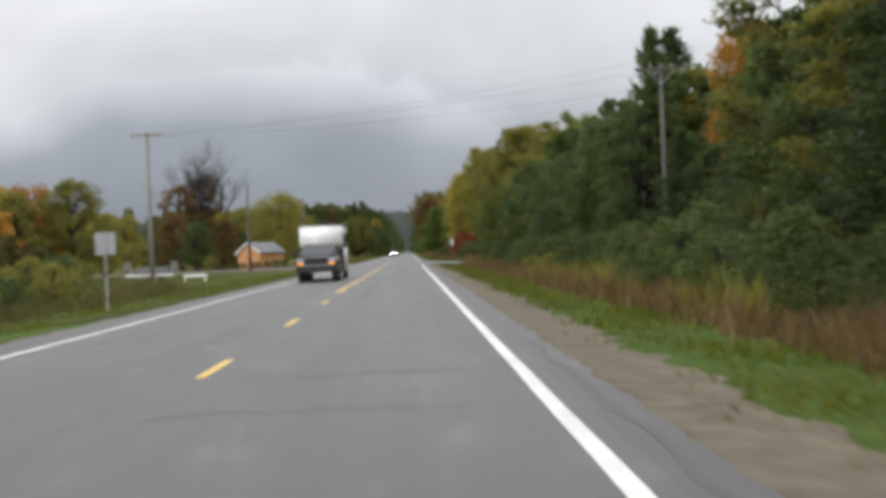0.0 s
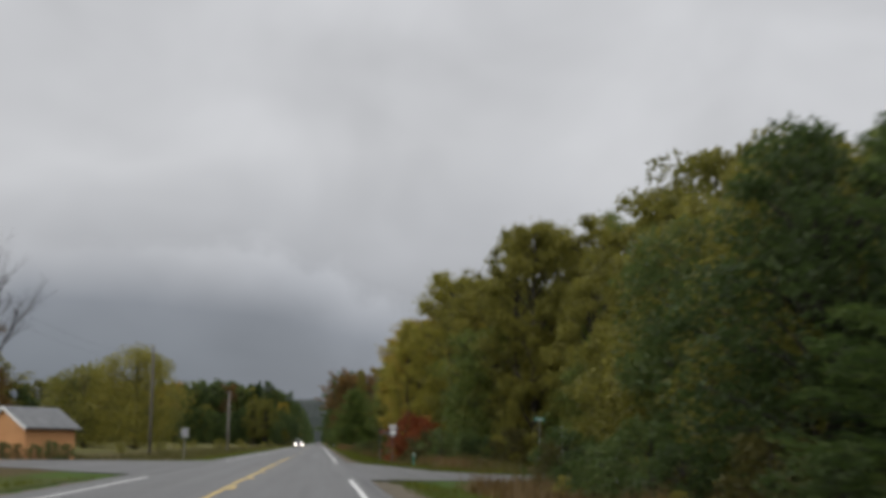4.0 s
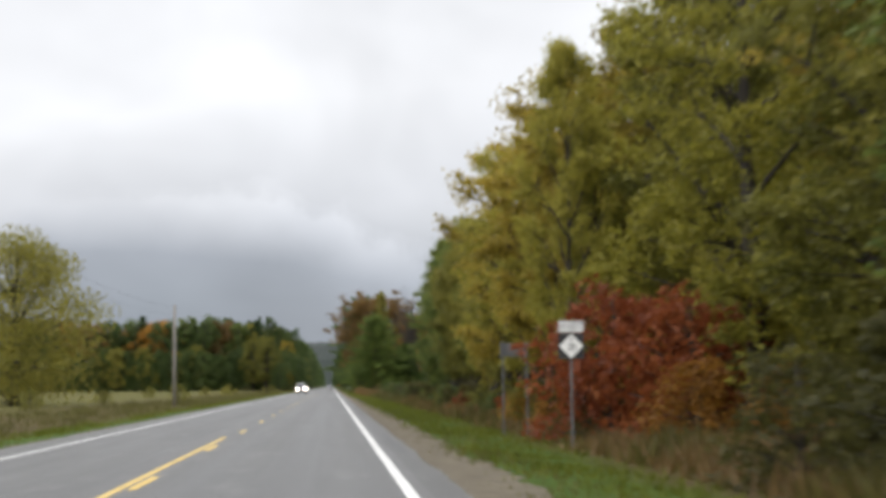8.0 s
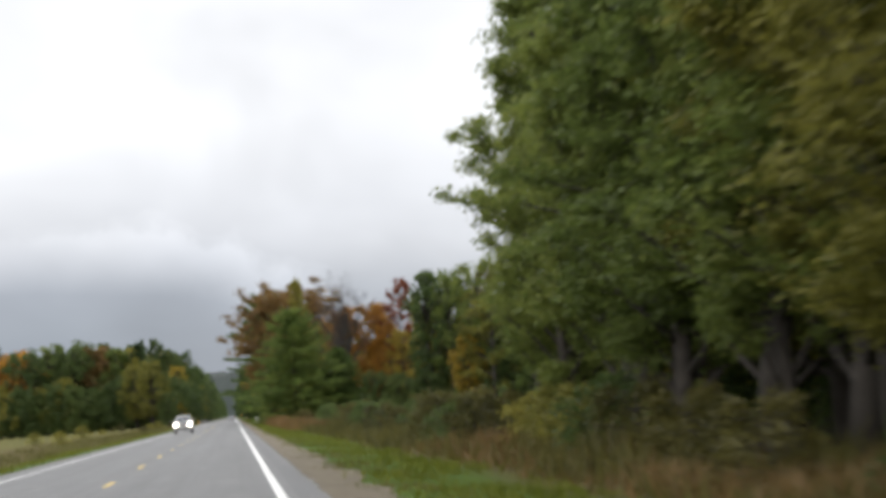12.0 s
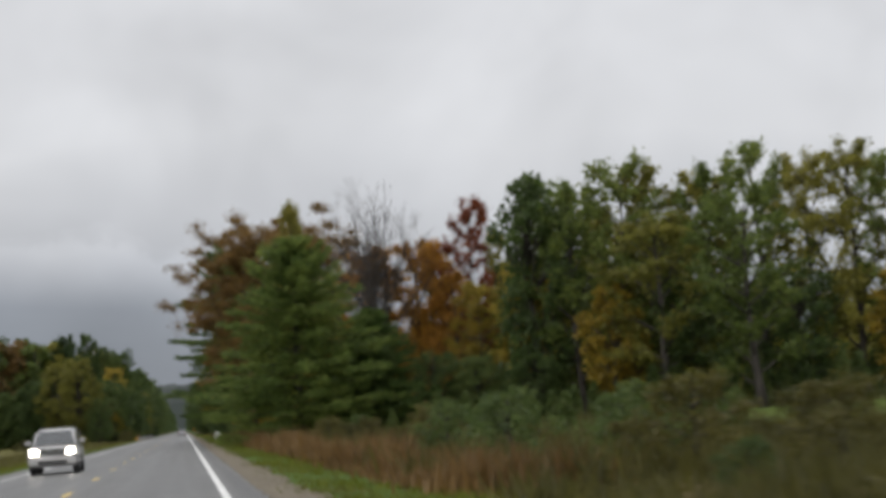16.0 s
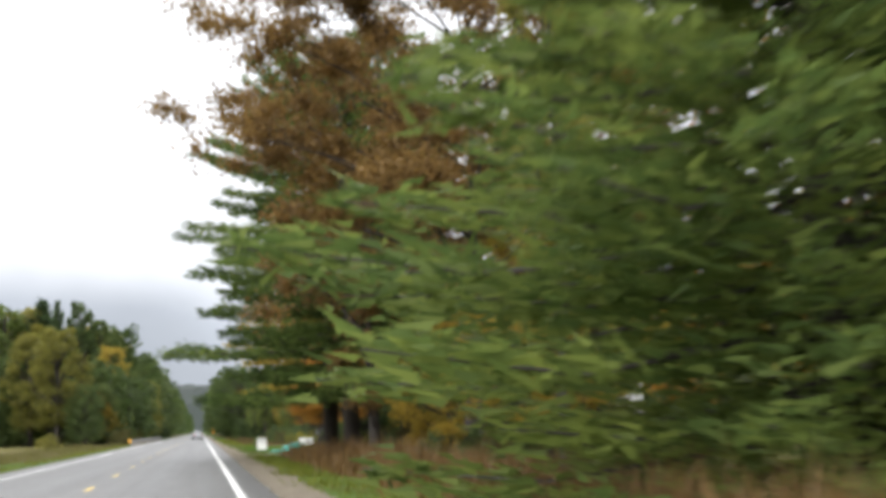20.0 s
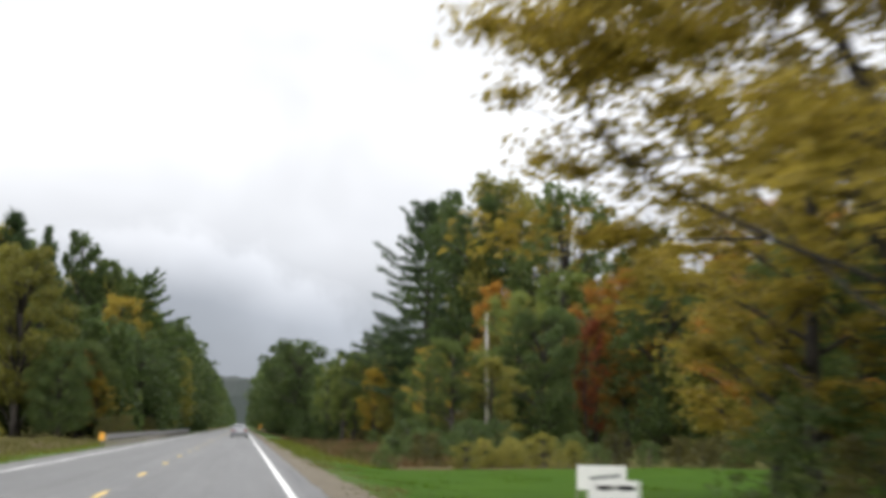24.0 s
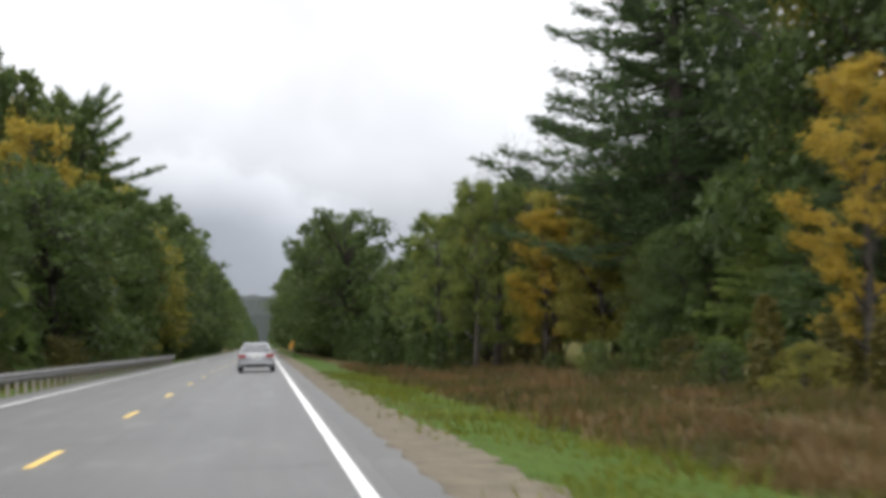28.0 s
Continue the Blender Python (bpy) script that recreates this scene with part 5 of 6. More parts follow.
def back_sign(x, y, w, h, top, label, posts=(0,), turn=0, mat=SIGN_BACK):
    t = thing("road_sign", at_ground(x, y, turn), label, "road sign")
    for px in posts:
        post(top + 0.05, t, px, 0.0, mat=STEEL if mat is SIGN_BACK else mat)
    pn = part("panel", box(w, 0.012, h, 0, 0.045, top - h, 0.004), mat, t, "bare metal panel back")
    part("rim", box(w + 0.01, 0.006, 0.02, 0, 0.045, top - 0.02), STEEL, pn)
    return t


back_sign(-7.4, 52, 0.66, 0.72, 2.6, "square traffic sign seen from its bare metal back")
back_sign(-8.9, 236, 0.61, 0.76, 2.7, "small traffic sign seen from its grey back")
back_sign(8.45, 248, 0.98, 0.42, 2.95, "dull grey sign panel on two slim steel posts", (-0.42, 0.42), 20, DULL_METAL)


def utility_pole(x, y, h, arm=2.3, lean=0.0, mat=POLE_WOOD, girth=1.0):
    t = thing("utility_pole", at_ground(x, y) @ pose(0, 0, 0, 0, lean, 0), "weathered wooden utility pole" + (" with a crossarm and insulators" if arm else " standing among roadside trees"), "utility pole", "utility poles")
    smooth(part("shaft", tube([(0, 0, -0.4), (0, 0, h * 0.5), (0, 0, h)], [0.17 * girth, 0.145 * girth, 0.11 * girth], 10), mat, t))
    if arm:
        c = part("crossarm", box(arm, 0.10, 0.12, 0, -0.14, h - 0.32, 0.01), mat, t)
        for i in (-0.46, -0.2, 0.2, 0.46):
            part("insulator", tube([(i * arm, -0.14, h - 0.2), (i * arm, -0.14, h - 0.12), (i * arm, -0.14, h - 0.06)], [0.03, 0.05, 0.03], 8), SIGN_BACK, c)
        for i in (-1, 1):
            part("brace", tube([(0, -0.12, h - 0.95), (i * arm * 0.27, -0.14, h - 0.33)], [0.02, 0.02], 5), STEEL, t)
    return t


utility_pole(-16, 114.8, 10.9, 2.4)
utility_pole(-15, 175, 9.4, 0, 0, DARK_POLE)
utility_pole(-15, 267, 11.2, 0, 0, DARK_POLE)
utility_pole(-11.2, 341, 9.0, 0)
utility_pole(22.5, 721.6, 11.2, 0, -1.2, PALE_BARK)
utility_pole(25.5, 90, 13.2, 2.4)
utility_pole(14.2, 72.5, 9.7, 2.4, 0, DARK_POLE, 0.72)


def wire(a, b, sag, name="power_line"):
    a, b = Vector(a), Vector(b)
    pts = [a.lerp(b, i / 14) - Vector((0, 0, sag * 4 * (i / 14) * (1 - i / 14))) for i in range(15)]
    return tagged(part(name, tube(pts, [0.006] * 15, 4), BLACK_PLASTIC), "thin dark overhead power line between poles", "cable", "power lines")


for i in (-1.1, -0.2, 1.1):
    wire((-16 + i, 114.66, 10.5 - 0.25 * abs(i)), (25.5 + i, 89.86, 12.98 - 0.8 * (i + 1.1)), 0.7)
for zz in (8.9, 8.2):
    wire((-16, 114.8, zz + 0.8), (-15, 175, zz), 0.8)
    wire((-15, 175, zz), (-15, 267, zz + 1.2), 1.0)
    wire((-15, 267, zz + 1.2), (-11.2, 341, zz - 0.5), 0.9)


# yard board signs, tarpaulin heap and trunk sign by the lawn
bd = thing("yard_sign", at_ground(7.2, 611, 4), "white corrugated yard sign with two short dark text lines", "sign")
bp_ = part("board", box(0.66, 0.02, 0.86, 0, 0, 0.12, 0.006), WHITE_SIGN, bd)
for z_, a_ in ((0.86, ((-0.12, 0.2), (0.15, 0.24))), (0.68, ((-0.02, 0.2), (0.2, 0.1)))):
    for x_, w_ in a_:
        part("text_bar", box(w_, 0.004, 0.06, x_, -0.013, z_), BLACK_PLASTIC, bp_)
for sx_ in (-0.2, 0.2):
    part("stake", box(0.02, 0.02, 0.5, sx_, 0.02, -0.25), STEEL, bd)
bb = thing("banner_sign", at_ground(11.8, 632, -3), "white banner on two short wooden stakes over the lawn", "sign")
bn = part("banner", box(1.27, 0.015, 0.62, 0, 0, 0.22, 0.005), WHITE_SIGN, bb)
part("text_bar", box(0.8, 0.004, 0.10, 0.08, -0.01, 0.5, tilt=pose(0, 0, 0, 0, -6, 0)), SIGN_BACK, bn)
part("text_bar", box(0.6, 0.004, 0.08, 0.02, -0.01, 0.34), SIGN_BACK, bn)
for sx_ in (-0.62, 0.62):
    part("stake", box(0.04, 0.04, 1.2, sx_, 0.03, -0.3, 0.004), POLE_WOOD, bb)


def heap(seed, sx, sy, sz):
    bm = bmesh.new()
    bmesh.ops.create_icosphere(bm, subdivisions=4, radius=1.0)
    for v in bm.verts:
        n_ = noise.noise(v.co * 1.3 + Vector((seed, 0, 0))) * 0.22 + 0.10 * abs(noise.noise(v.co * 3.5))
        v.co *= 1 + n_
        v.co.z = max(-0.15, v.co.z)
        v.co = Vector((v.co.x * sx, v.co.y * sy, v.co.z * sz))
    return bm


tp = thing("covered_heap", at_ground(9.5, 609.2), "heap under a wrinkled teal tarpaulin on the lawn", "tarpaulin")
smooth(part("tarpaulin", heap(3, 1.0, 0.9, 0.72), TARP, tp))
smooth(part("tarpaulin_flap", heap(9, 0.75, 0.5, 0.28), TARP, tp)).location = (-1.25, -0.2, 0)
ts = thing("trunk_sign", pose(11.45, 611.05, 0.85, 0, 0, 4), "weathered grey notice board fixed to a maple trunk", "sign")
tb = part("board", box(0.62, 0.02, 0.5, 0, 0, 0, 0.005), SIGN_BACK, ts)
part("text_bar", box(0.36, 0.004, 0.05, 0, -0.012, 0.27), BLACK_PLASTIC, tb)
part("text_bar", box(0.30, 0.004, 0.05, 0, -0.012, 0.16), BLACK_PLASTIC, tb)
mt = thing("old_maple", at_ground(11.5, 611.5), "thick dark furrowed maple trunk by the lawn", "tree")
smooth(part("bole", tube([(0, 0, -0.2), (0, 0, 0.4), (0.05, 0, 2.5), (-0.1, 0, 6.0), (-0.3, 0, 9.0)], [0.55, 0.38, 0.31, 0.26, 0.12], 12), BARK, mt))
for a_, b_ in (((0.0, 0, 3.0), (-2.4, -1, 6.5)), ((0, 0, 3.6), (1.8, 1.0, 7.2)), ((-0.1, 0, 5.0), (-1.6, 1.4, 8.6))):
    smooth(part("limb", tube([a_, tuple((p + q) / 2 + (0.25 if i == 2 else 0) for i, (p, q) in enumerate(zip(a_, b_))), b_], [0.17, 0.12, 0.05], 7), BARK, mt))
sp_ = thing("stump", at_ground(13.2, 606.8), "dark cut log standing on the lawn edge", "stump")
smooth(part("log", tube([(0, 0, -0.1), (0, 0, 0.3), (0.02, 0, 0.62)], [0.27, 0.22, 0.21], 11), BARK, sp_))
part("cut_face", tube([(0.02, 0, 0.615), (0.02, 0, 0.63)], [0.18, 0.175], 11), POLE_WOOD, sp_)


# ---------------------------------------------------------------- guard rail on the west side
def w_beam(length):
    prof = [(0.0, 0.0), (0.0, 0.025), (0.05, 0.07), (0.05, 0.11), (0.0, 0.145), (0.0, 0.165), (0.05, 0.2), (0.05, 0.24), (0.0, 0.285), (0.0, 0.31)]
    bm = bmesh.new()
    a, b = [], []
    for t_ in (0.0, 0.006):
        for px, pz in prof:
            a.append(bm.verts.new((px + t_, 0, pz)))
            b.append(bm.verts.new((px + t_, length, pz)))
    n = len(prof)
    for o in (0, n):
        for i in range(n - 1):
            bm.faces.new((a[o + i], a[o + i + 1], b[o + i + 1], b[o + i]))
    for i in (0, n - 1):
        bm.faces.new((a[i], a[n + i], b[n + i], b[i]))
    return bm


rail = thing("guard_rail", pose(-5.35, 688, -0.10), "long galvanised steel guard rail on square posts", "guard rail")
beam_mesh = part("beam", w_beam(3.83), RAIL_STEEL, rail)
beam_mesh.location = (0.08, 0, 0.42)
post_mesh = part("rail_post", box(0.10, 0.15, 1.0, 0, 0, -0.25, 0.01), POLE_WOOD, rail)
block_mesh = part("spacer_block", box(0.09, 0.12, 0.32, 0.06, 0, 0.42, 0.008), POLE_WOOD, rail)
for k in range(1, 38):
    o = part("beam", beam_mesh.data, RAIL_STEEL, rail)
    o.location = (0.08, 3.81 * k, 0.42)
for k in range(1, 76):
    part("rail_post", post_mesh.data, POLE_WOOD, rail).location = (0, 1.905 * k, 0)
    part("spacer_block", block_mesh.data, POLE_WOOD, rail).location = (0, 1.905 * k, 0)
em = thing("end_marker", pose(-5.5, 686.8, -0.12), "amber reflective marker panel at the guard rail end", "marker")
part("panel", box(0.34, 0.02, 0.45, 0, 0, 0.42, 0.006), AMBER_SIGN, em)
part("stake", box(0.05, 0.03, 0.95, 0, 0.025, -0.2, 0.005), RAIL_STEEL, em)
ym = thing("hazard_marker", at_ground(5.6, 868), "slanted amber hazard marker on a post", "marker")
part("panel", box(0.32, 0.02, 0.92, 0, 0, 0.9, 0.006, tilt=pose(0, 0, 0, 0, 18, 0)), AMBER_SIGN, ym)
part("stake", box(0.05, 0.03, 1.5, 0, 0.025, -0.25, 0.005), RAIL_STEEL, ym)


# ---------------------------------------------------------------- buildings
def gable_house(m, w, d, eave, ridge, wall_mat, roof_mat, label, windows, door=None, overhang=0.3):
    """Gable end faces -y. windows: x, z, width, height on that end."""
    t = thing("house", m, label, "house")
    bm = bmesh.new()
    out = [(-w / 2, -0.3), (w / 2, -0.3), (w / 2, eave), (0, ridge), (-w / 2, eave)]
    f = [bm.verts.new((x, 0, z)) for x, z in out]
    k = [bm.verts.new((x, d, z)) for x, z in out]
    bm.faces.new(f), bm.faces.new(k[::-1])
    for i in range(5):
        bm.faces.new((f[i], k[i], k[(i + 1) % 5], f[(i + 1) % 5]))
    bmesh.ops.recalc_face_normals(bm, faces=bm.faces)
    wl_ = part("wall", bm, wall_mat, t)
    z = 0.2
    while z < eave:
        part("siding_board", box(w - 0.02, 0.016, 0.03, 0, -0.008, z), wall_mat, wl_)
        z += 0.22
    run = math.hypot(w / 2 + overhang, (ridge - eave) * (1 + overhang / (w / 2)))
    ang = math.atan2(ridge - eave, w / 2)
    for s_ in (-1, 1):
        cx = s_ * (w / 2 + overhang) / 2
        cz = ridge - (ridge - eave) * (w / 2 + overhang) / w + 0.07
        rf = part("roof", box(run, d + 2 * overhang, 0.12, cx, d / 2, cz - 0.06, 0.01, tilt=pose(0, 0, 0, 0, s_ * math.degrees(ang), 0)), roof_mat, t)
        part("barge_board", box(run, 0.04, 0.18, cx, -overhang - 0.02, cz - 0.14, 0.005, tilt=pose(0, 0, 0, 0, s_ * math.degrees(ang), 0)), TRIM_WHITE, rf)
    for x, z, ww, hh in windows:
        wd = part("window", box(ww, 0.03, hh, x, -0.02, z, 0.004), GLASS_M, t, "dark glazed window")
        for bx, bz, sx, sz_ in ((0, -0.08, ww + 0.2, 0.09), (0, hh, ww + 0.2, 0.09), (-ww / 2 - 0.05, 0, 0.09, hh), (ww / 2 + 0.05, 0, 0.09, hh), (0, hh / 2 - 0.02, ww, 0.04)):
            part("frame", box(sx, 0.06, sz_, x + bx, -0.03, z + bz, 0.005), TRIM_WHITE, wd)
    if door:
        dr = part("door", box(0.9, 0.05, 2.05, door, -0.03, 0.05, 0.01), TRIM_WHITE, t, "white panelled door")
        part("handle", box(0.04, 0.06, 0.12, door + 0.36, -0.07, 1.0, 0.01), STEEL, dr)
    return t


gable_house(at_ground(23.6, 577, 8), 6.0, 9.0, 3.6, 6.2, SIDING, SHINGLE, "pale grey sided house with a steep gable behind trees", ((-2.0, 2.2, 0.9, 1.6), (0.9, 2.2, 0.9, 1.6), (0, 4.3, 0.6, 0.8)), 2.3)
gable_house(at_ground(19.8, 578.5, -6), 1.9, 2.2, 1.7, 2.6, SIDING, SHINGLE, "small grey garden shed with a gable roof", ((0, 0.9, 0.4, 0.5),), overhang=0.15)
gable_house(at_ground(-18.3, 207, -35), 3.8, 4.6, 2.1, 3.3, TAN_WALL, SHINGLE, "low orange-tan cabin with a grey shingle roof", ())

# flat utility trailer and a low white rail in the west yard
ut = thing("utility_trailer", at_ground(-16.6, 118), "grey flatbed utility trailer with upright end posts", "trailer")
part("deck", box(3.5, 1.7, 0.10, 0, 0, 0.55, 0.01), POLE_WOOD, ut)
for x_ in (-1.72, 1.72):
    part("end_post", box(0.10, 0.12, 1.15, x_, -0.8, 0.45, 0.01), SIGN_BACK, ut)
    part("end_post", box(0.10, 0.12, 1.15, x_, 0.8, 0.45, 0.01), SIGN_BACK, ut)
part("front_rail", box(3.5, 0.06, 0.14, 0, -0.86, 0.50, 0.01), TRIM_WHITE, ut)
part("load", box(2.6, 1.1, 0.5, 0.1, 0.1, 0.652, 0.06), DULL_METAL, ut)
for x_ in (-0.5, 0.5):
    for y_ in (-0.78, 0.78):
        w_ = part("wheel", tube([(x_, y_ - 0.09, 0.30), (x_, y_ + 0.09, 0.30)], [0.30, 0.30], 16), RUBBER, ut)
        part("rim", tube([(x_, y_ - 0.1, 0.30), (x_, y_ + 0.1, 0.30)], [0.16, 0.16], 12), ALLOY, w_)
wr = thing("white_barrier", at_ground(-13.4, 118), "low white-painted timber barrier on the grass", "barrier")
part("rail", box(1.75, 0.12, 0.2, 0, 0, 0.38, 0.02), TRIM_WHITE, wr)
for x_ in (-0.75, 0.75):
    part("leg", box(0.1, 0.1, 0.6, x_, 0, -0.2, 0.01), TRIM_WHITE, wr)


# ---------------------------------------------------------------- vehicles
def wheel(parent, x, y, r=0.34, w=0.22):
    bm = bmesh.new()
    tube([(x - w / 2, y, r), (x - w * 0.36, y, r), (x + w * 0.36, y, r), (x + w / 2, y, r)], [r * 0.9, r, r, r * 0.9], 22, bm)
    t = smooth(part("wheel", bm, RUBBER, parent, "black rubber tyre"))
    s_ = 1 if x > 0 else -1
    rm = part("rim", tube([(x + s_ * w * 0.40, y, r), (x + s_ * (w / 2 + 0.012), y, r)], [r * 0.66, r * 0.58], 18), ALLOY, t)
    part("hub", tube([(x + s_ * w * 0.5, y, r), (x + s_ * (w / 2 + 0.03), y, r)], [r * 0.2, r * 0.16], 10), BLACK_PLASTIC, t)
    return t


def shell(outline, width, mat, parent, name, bevel, taper=None, label=""):
    bm = prism(outline, width, taper=taper)
    bmesh.ops.bevel(bm, geom=list(bm.edges), offset=bevel, segments=3, affect="EDGES", clamp_overlap=True)
    return smooth(part(name, bm, mat, parent, label))


def quad_panel(corners, thick, mat, parent, name, label=""):
    """A thin slab through four corners."""
    c = [Vector(p) for p in corners]
    nrm = (c[1] - c[0]).cross(c[3] - c[0]).normalized() * thick
    bm = bmesh.new()
    a = [bm.verts.new(p) for p in c]
    b = [bm.verts.new(p + nrm) for p in c]
    bm.faces.new(a[::-1]), bm.faces.new(b)
    for i in range(4):
        bm.faces.new((a[i], a[(i + 1) % 4], b[(i + 1) % 4], b[i]))
    bmesh.ops.recalc_face_normals(bm, faces=bm.faces)
    return part(name, bm, mat, parent, label)


def lamp(parent, name, x, y, z, sx, sz, mat, label, d=0.05):
    return part(name, box(sx, d, sz, x, y, z, 0.012), mat, parent, label)


def sedan():
    """Nose to +y."""
    t = thing("car", pose(2.25, 772, -0.002), "grey saloon car driving ahead in the lane", "car")
    shell([(-2.38, 0.32), (-2.42, 0.62), (-2.36, 0.94), (-1.6, 1.0), (0.95, 0.98), (2.2, 0.78), (2.40, 0.58), (2.38, 0.28), (1.8, 0.2), (-1.9, 0.22)], 1.80, SILVER, t, "body", 0.07, lambda z: 1.0 if z < 0.75 else 1.0 - 0.10 * (z - 0.75) / 0.25)
    tp_ = lambda z: 0.95 if z < 1.0 else 0.95 - 0.26 * (z - 1.0) / 0.44
    shell([(-1.75, 0.96), (-1.05, 1.40), (-0.3, 1.455), (0.35, 1.40), (1.15, 0.96)], 1.72, SILVER, t, "cabin", 0.05, tp_)
    quad_panel([(-0.66, -1.70, 1.03), (0.66, -1.70, 1.03), (0.54, -1.12, 1.375), (-0.54, -1.12, 1.375)], 0.02, GLASS_M, t, "rear_window", "sloping dark rear window")
    quad_panel([(0.66, 1.08, 1.03), (-0.66, 1.08, 1.03), (-0.52, 0.42, 1.38), (0.52, 0.42, 1.38)], 0.02, GLASS_M, t, "windscreen")
    for s_ in (-1, 1):
        for y0, y1, z1 in ((-1.0, -0.12, 1.36), (-0.05, 0.72, 1.33)):
            quad_panel([(s_ * 0.815, y0, 1.02), (s_ * 0.815, y1, 1.02), (s_ * 0.64, y1 - 0.2, z1), (s_ * 0.64, y0 + 0.15, z1)][::s_], 0.012, GLASS_M, t, "side_window")
        lamp(t, "tail_light", s_ * 0.68, -2.40, 0.72, 0.36, 0.16, TAIL_LENS, "red tail light")
        lamp(t, "headlight", s_ * 0.68, 2.30, 0.60, 0.36, 0.13, LAMP_LENS, "clear headlight")
        part("mirror", box(0.2, 0.1, 0.13, s_ * 0.98, 0.75, 1.0, 0.03), SILVER, t)
        for y_ in (-1.42, 1.42):
            wheel(t, s_ * 0.80, y_, 0.33)
    bmp = part("rear_bumper", box(1.74, 0.14, 0.26, 0, -2.40, 0.34, 0.05), SILVER, t)
    part("diffuser", box(1.1, 0.06, 0.12, 0, -2.43, 0.26, 0.02), BLACK_PLASTIC, bmp)
    pl = part("plate", box(0.32, 0.015, 0.16, 0, -2.43, 0.70, 0.004), WHITE_SIGN, t, "white number plate")
    part("plate_bar", box(0.24, 0.006, 0.06, 0, -2.44, 0.75), BLACK_PLASTIC, pl)
    part("exhaust", tube([(0.5, -2.45, 0.27), (0.5, -2.2, 0.27)], [0.04, 0.04], 10), CHROME, t)
    return t


def suv():
    """Nose to -y, towards the traffic on the other lane."""
    t = thing("car", pose(-2.15, 460, -0.002), "pewter off-road car with lit headlights in the oncoming lane", "car")
    shell([(-2.3, 0.40), (-2.34, 0.80), (-2.2, 1.02), (-1.2, 1.10), (2.3, 1.12), (2.36, 0.6), (2.3, 0.36), (-1.9, 0.30)], 1.88, PEWTER, t, "body", 0.08, lambda z: 1.0 if z < 0.9 else 1.0 - 0.06 * (z - 0.9) / 0.2)
    shell([(-1.25, 1.06), (-0.55, 1.68), (0.3, 1.76), (2.0, 1.70), (2.3, 1.06)], 1.80, PEWTER, t, "cabin", 0.06, lambda z: 0.97 if z < 1.1 else 0.97 - 0.22 * (z - 1.1) / 0.66)
    quad_panel([(-0.76, -1.21, 1.14), (0.76, -1.21, 1.14), (0.62, -0.60, 1.65), (-0.62, -0.60, 1.65)], 0.02, GLASS_M, t, "windscreen", "raked dark windscreen")
    for s_ in (-1, 1):
        for y0, y1 in ((-0.75, 0.25), (0.35, 1.25), (1.35, 2.0)):
            quad_panel([(s_ * 0.87, y0, 1.16), (s_ * 0.87, y1, 1.16), (s_ * 0.73, y1 - 0.08, 1.6), (s_ * 0.73, y0 + 0.2, 1.6)][::s_], 0.012, GLASS_M, t, "side_window")
        lamp(t, "headlight", s_ * 0.68, -2.34, 0.78, 0.30, 0.20, HEADLIGHT, "lit warm-white headlight", 0.06)
        lamp(t, "fog_lamp", s_ * 0.66, -2.33, 0.48, 0.16, 0.10, LAMP_LENS, "clear fog lamp")
        part("mirror", box(0.24, 0.12, 0.18, s_ * 1.04, -0.75, 1.16, 0.04), PEWTER, t)
        part("roof_rail", box(0.04, 1.9, 0.05, s_ * 0.60, 0.9, 1.75, 0.012), BLACK_PLASTIC, t)
        for y_ in (-1.42, 1.42):
            wheel(t, s_ * 0.82, y_, 0.36, 0.24)
    gr = part("grille", box(0.98, 0.06, 0.26, 0, -2.34, 0.74, 0.02), BLACK_PLASTIC, t, "dark grille with chrome bars")
    for z_ in (0.79, 0.87, 0.95):
        part("grille_bar", box(0.94, 0.03, 0.03, 0, -2.38, z_, 0.006), CHROME, gr)
    bm_ = part("front_bumper", box(1.84, 0.18, 0.30, 0, -2.32, 0.36, 0.06), PEWTER, t)
    part("air_intake", box(1.1, 0.05, 0.14, 0, -2.41, 0.40, 0.02), BLACK_PLASTIC, bm_)
    return t


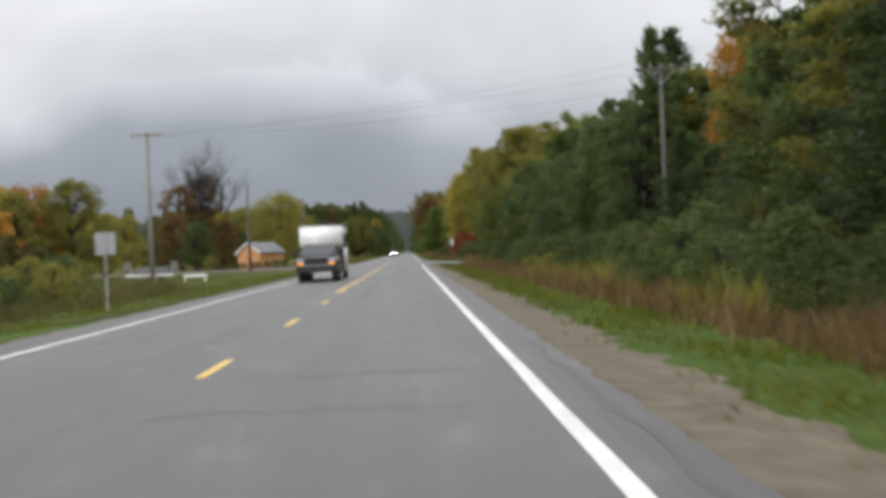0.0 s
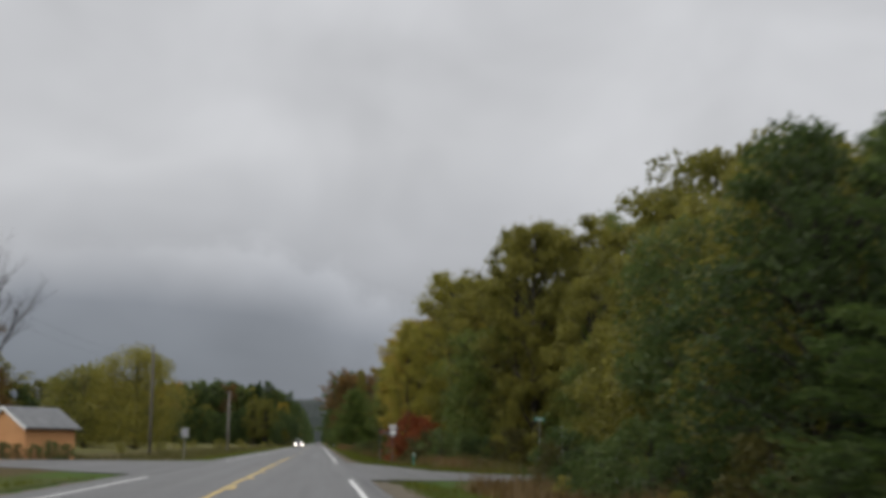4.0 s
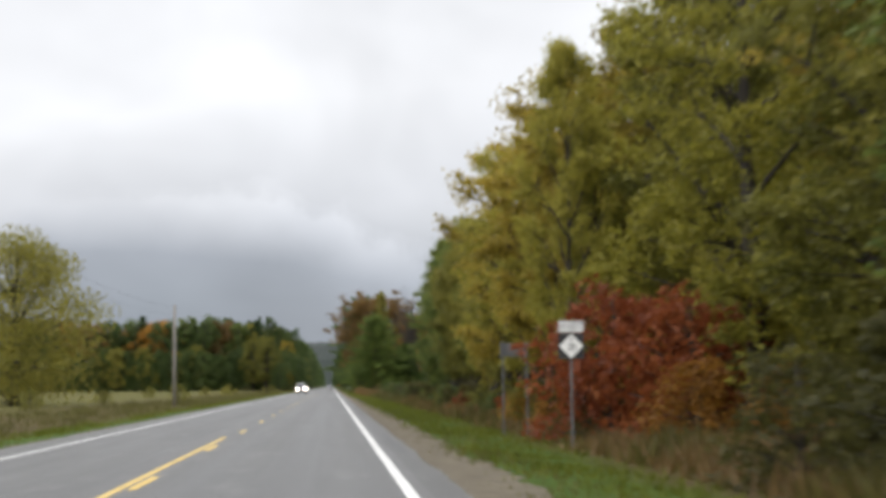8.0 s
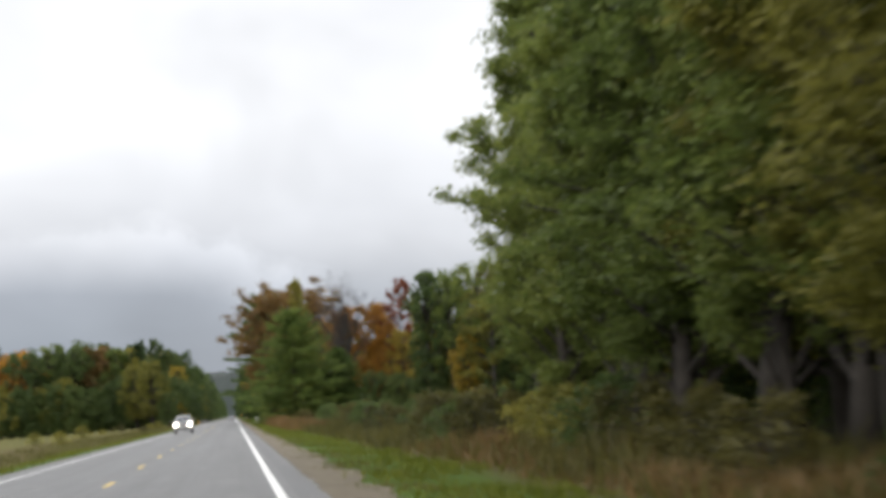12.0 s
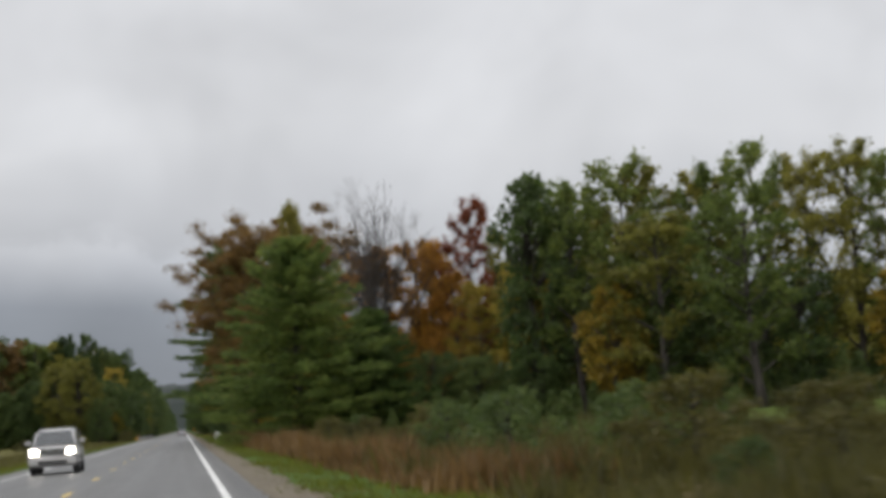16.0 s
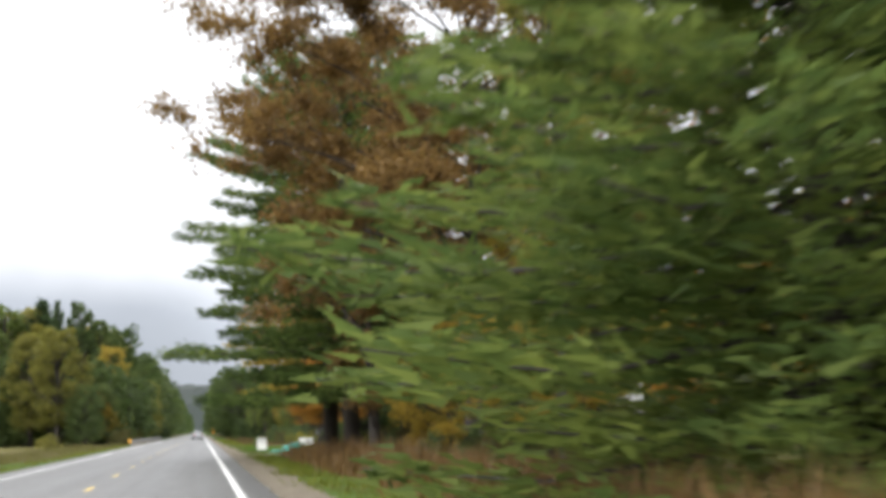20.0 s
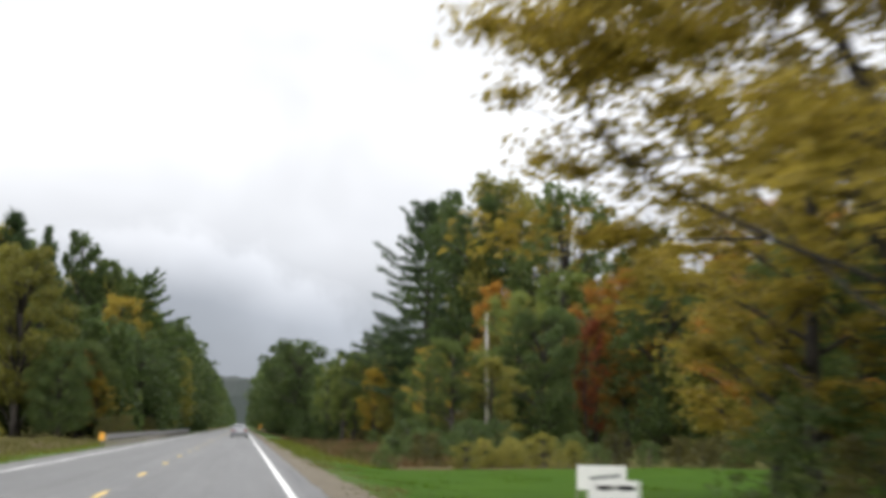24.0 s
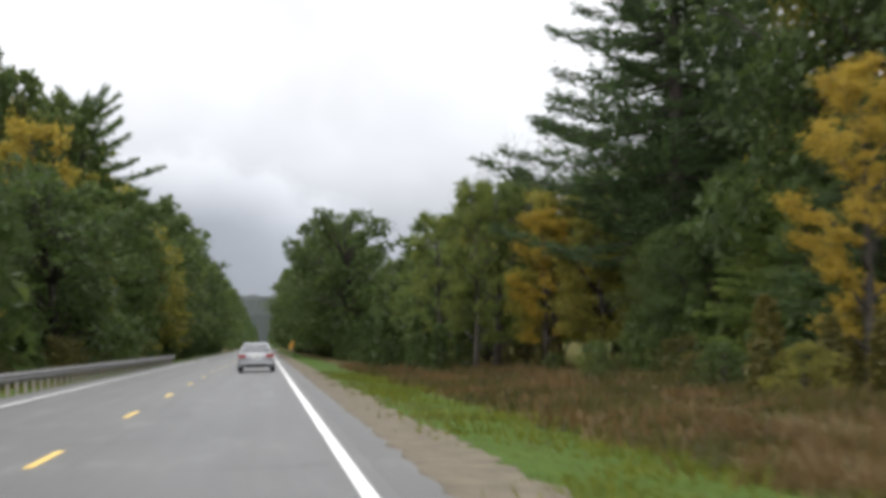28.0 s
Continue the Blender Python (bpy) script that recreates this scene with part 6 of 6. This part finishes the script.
def pickup():
    """Nose to -y; the gooseneck trailer behind it is a thing of its own."""
    t = thing("pickup_truck", pose(-2.15, 81.5, -0.002), "charcoal pickup truck with a chrome-framed grille, towing", "truck")
    shell([(-2.9, 0.55), (-2.95, 0.9), (-2.85, 1.16), (-1.35, 1.26), (3.0, 1.28), (3.05, 0.6), (-2.5, 0.5)], 2.0, CHARCOAL, t, "body", 0.06)
    shell([(-1.45, 1.22), (-0.75, 1.86), (-0.2, 1.94), (1.1, 1.92), (1.3, 1.22)], 1.92, CHARCOAL, t, "cab", 0.06, lambda z: 0.98 if z < 1.3 else 0.98 - 0.17 * (z - 1.3) / 0.6)
    quad_panel([(-0.82, -1.40, 1.30), (0.82, -1.40, 1.30), (0.70, -0.80, 1.84), (-0.70, -0.80, 1.84)], 0.02, GLASS_M, t, "windscreen", "dark windscreen")
    part("hood", box(1.78, 1.35, 0.08, 0, -2.12, 1.20, 0.03), CHARCOAL, t, "dark wet bonnet")
    for s_ in (-1, 1):
        for y0, y1 in ((-0.95, -0.05), (0.05, 0.95)):
            quad_panel([(s_ * 0.935, y0, 1.32), (s_ * 0.935, y1, 1.32), (s_ * 0.815, y1 - 0.05, 1.78), (s_ * 0.815, y0 + 0.3, 1.78)][::s_], 0.012, GLASS_M, t, "side_window")
        lamp(t, "headlight", s_ * 0.76, -2.93, 0.98, 0.34, 0.22, LAMP_LENS, "clear headlight", 0.06)
        lamp(t, "turn_signal", s_ * 0.78, -2.945, 0.86, 0.26, 0.09, AMBER_LAMP, "lit amber signal lamp", 0.06)
        part("mirror", box(0.26, 0.14, 0.32, s_ * 1.16, -0.95, 1.30, 0.03), BLACK_PLASTIC, t)
        part("mirror_arm", box(0.16, 0.05, 0.05, s_ * 1.02, -0.95, 1.40, 0.01), BLACK_PLASTIC, t)
        part("wheel_arch", box(0.10, 1.05, 0.12, s_ * 1.0, -1.85, 0.86, 0.03), BLACK_PLASTIC, t)
        for y_ in (-1.85, 1.95):
            wheel(t, s_ * 0.84, y_, 0.42, 0.27)
    gr = part("grille", box(1.15, 0.07, 0.36, 0, -2.94, 0.84, 0.02), BLACK_PLASTIC, t, "black grille in a chrome frame")
    for z_ in (0.86, 0.98, 1.10):
        part("grille_bar", box(1.12, 0.03, 0.035, 0, -2.985, z_, 0.006), CHARCOAL, gr)
    part("grille_frame", box(1.34, 0.06, 0.07, 0, -2.95, 1.20, 0.02), CHROME, gr)
    part("grille_frame", box(1.24, 0.06, 0.06, 0, -2.96, 0.80, 0.02), CHROME, gr)
    for s_ in (-0.62, 0.62):
        part("grille_frame", box(0.06, 0.06, 0.38, s_, -2.96, 0.82, 0.02), CHROME, gr)
    bm_ = part("front_bumper", box(2.0, 0.22, 0.28, 0, -2.98, 0.50, 0.05), BLACK_PLASTIC, t, "heavy dark bumper")
    for s_ in (-0.28, 0.28):
        part("tow_hook", box(0.05, 0.12, 0.1, s_, -3.08, 0.44, 0.01), CHROME, bm_)
    return t


def horse_trailer():
    t = thing("gooseneck_trailer", pose(-2.15, 81.5, -0.002), "white and grey gooseneck horse trailer with small side windows", "trailer")
    shell([(1.75, 1.72), (1.62, 2.1), (1.8, 2.72), (2.0, 2.84), (9.75, 2.84), (9.75, 1.62), (3.9, 1.62)], 2.2, WHITE_BODY, t, "upper_body", 0.07, label="white upper body with a raked nose")
    shell([(3.85, 0.50), (3.55, 1.62), (9.75, 1.62), (9.75, 0.42), (4.2, 0.42)], 2.16, GREY_BODY, t, "lower_body", 0.05, label="grey lower body and nose")
    shell([(4.6, 0.46), (4.55, 1.7), (9.73, 1.7), (9.73, 0.46)], 2.21, WHITE_BODY, t, "side_skin", 0.03, label="white lower side panels")
    part("roof_cap", box(2.26, 7.85, 0.06, 0, 5.86, 2.82, 0.02), ALLOY, t)
    vt = part("roof_vent", box(0.75, 0.85, 0.20, 0.15, 3.4, 2.87, 0.05), BLACK_PLASTIC, t, "dark roof air unit")
    part("vent_lid", box(0.66, 0.7, 0.05, 0.15, 3.4, 3.05, 0.02), BLACK_PLASTIC, vt)
    for s_ in (-1, 1):
        for y_, z_, w_, h_ in ((2.7, 2.05, 0.55, 0.5), (5.4, 1.65, 0.5, 0.8), (6.8, 2.0, 0.55, 0.4), (7.9, 2.0, 0.55, 0.4), (9.0, 2.0, 0.55, 0.4)):
            wn_ = part("side_window", box(0.03, w_, h_, s_ * 1.11, y_, z_, 0.01), GLASS_M, t, "small dark window")
            part("window_frame", box(0.02, w_ + 0.1, 0.04, s_ * 1.12, y_, z_ + h_, 0.005), BLACK_PLASTIC, wn_)
        for y_ in (7.3, 8.25):
            wheel(t, s_ * 0.98, y_, 0.38, 0.24)
        part("fender", box(0.22, 2.1, 0.07, s_ * 1.05, 7.78, 0.80, 0.03), ALLOY, t)
        part("marker_lamp", box(0.03, 0.08, 0.05, s_ * 1.11, 4.2, 2.6, 0.01), AMBER_LAMP, t)
    part("gooseneck", box(0.2, 0.2, 0.75, 0, 2.1, 1.0, 0.02), GREY_BODY, t)
    part("landing_leg", box(0.1, 0.1, 0.6, 0.7, 4.3, 0.12, 0.01), STEEL, t)
    return t


sedan()
suv()
pickup()
horse_trailer()
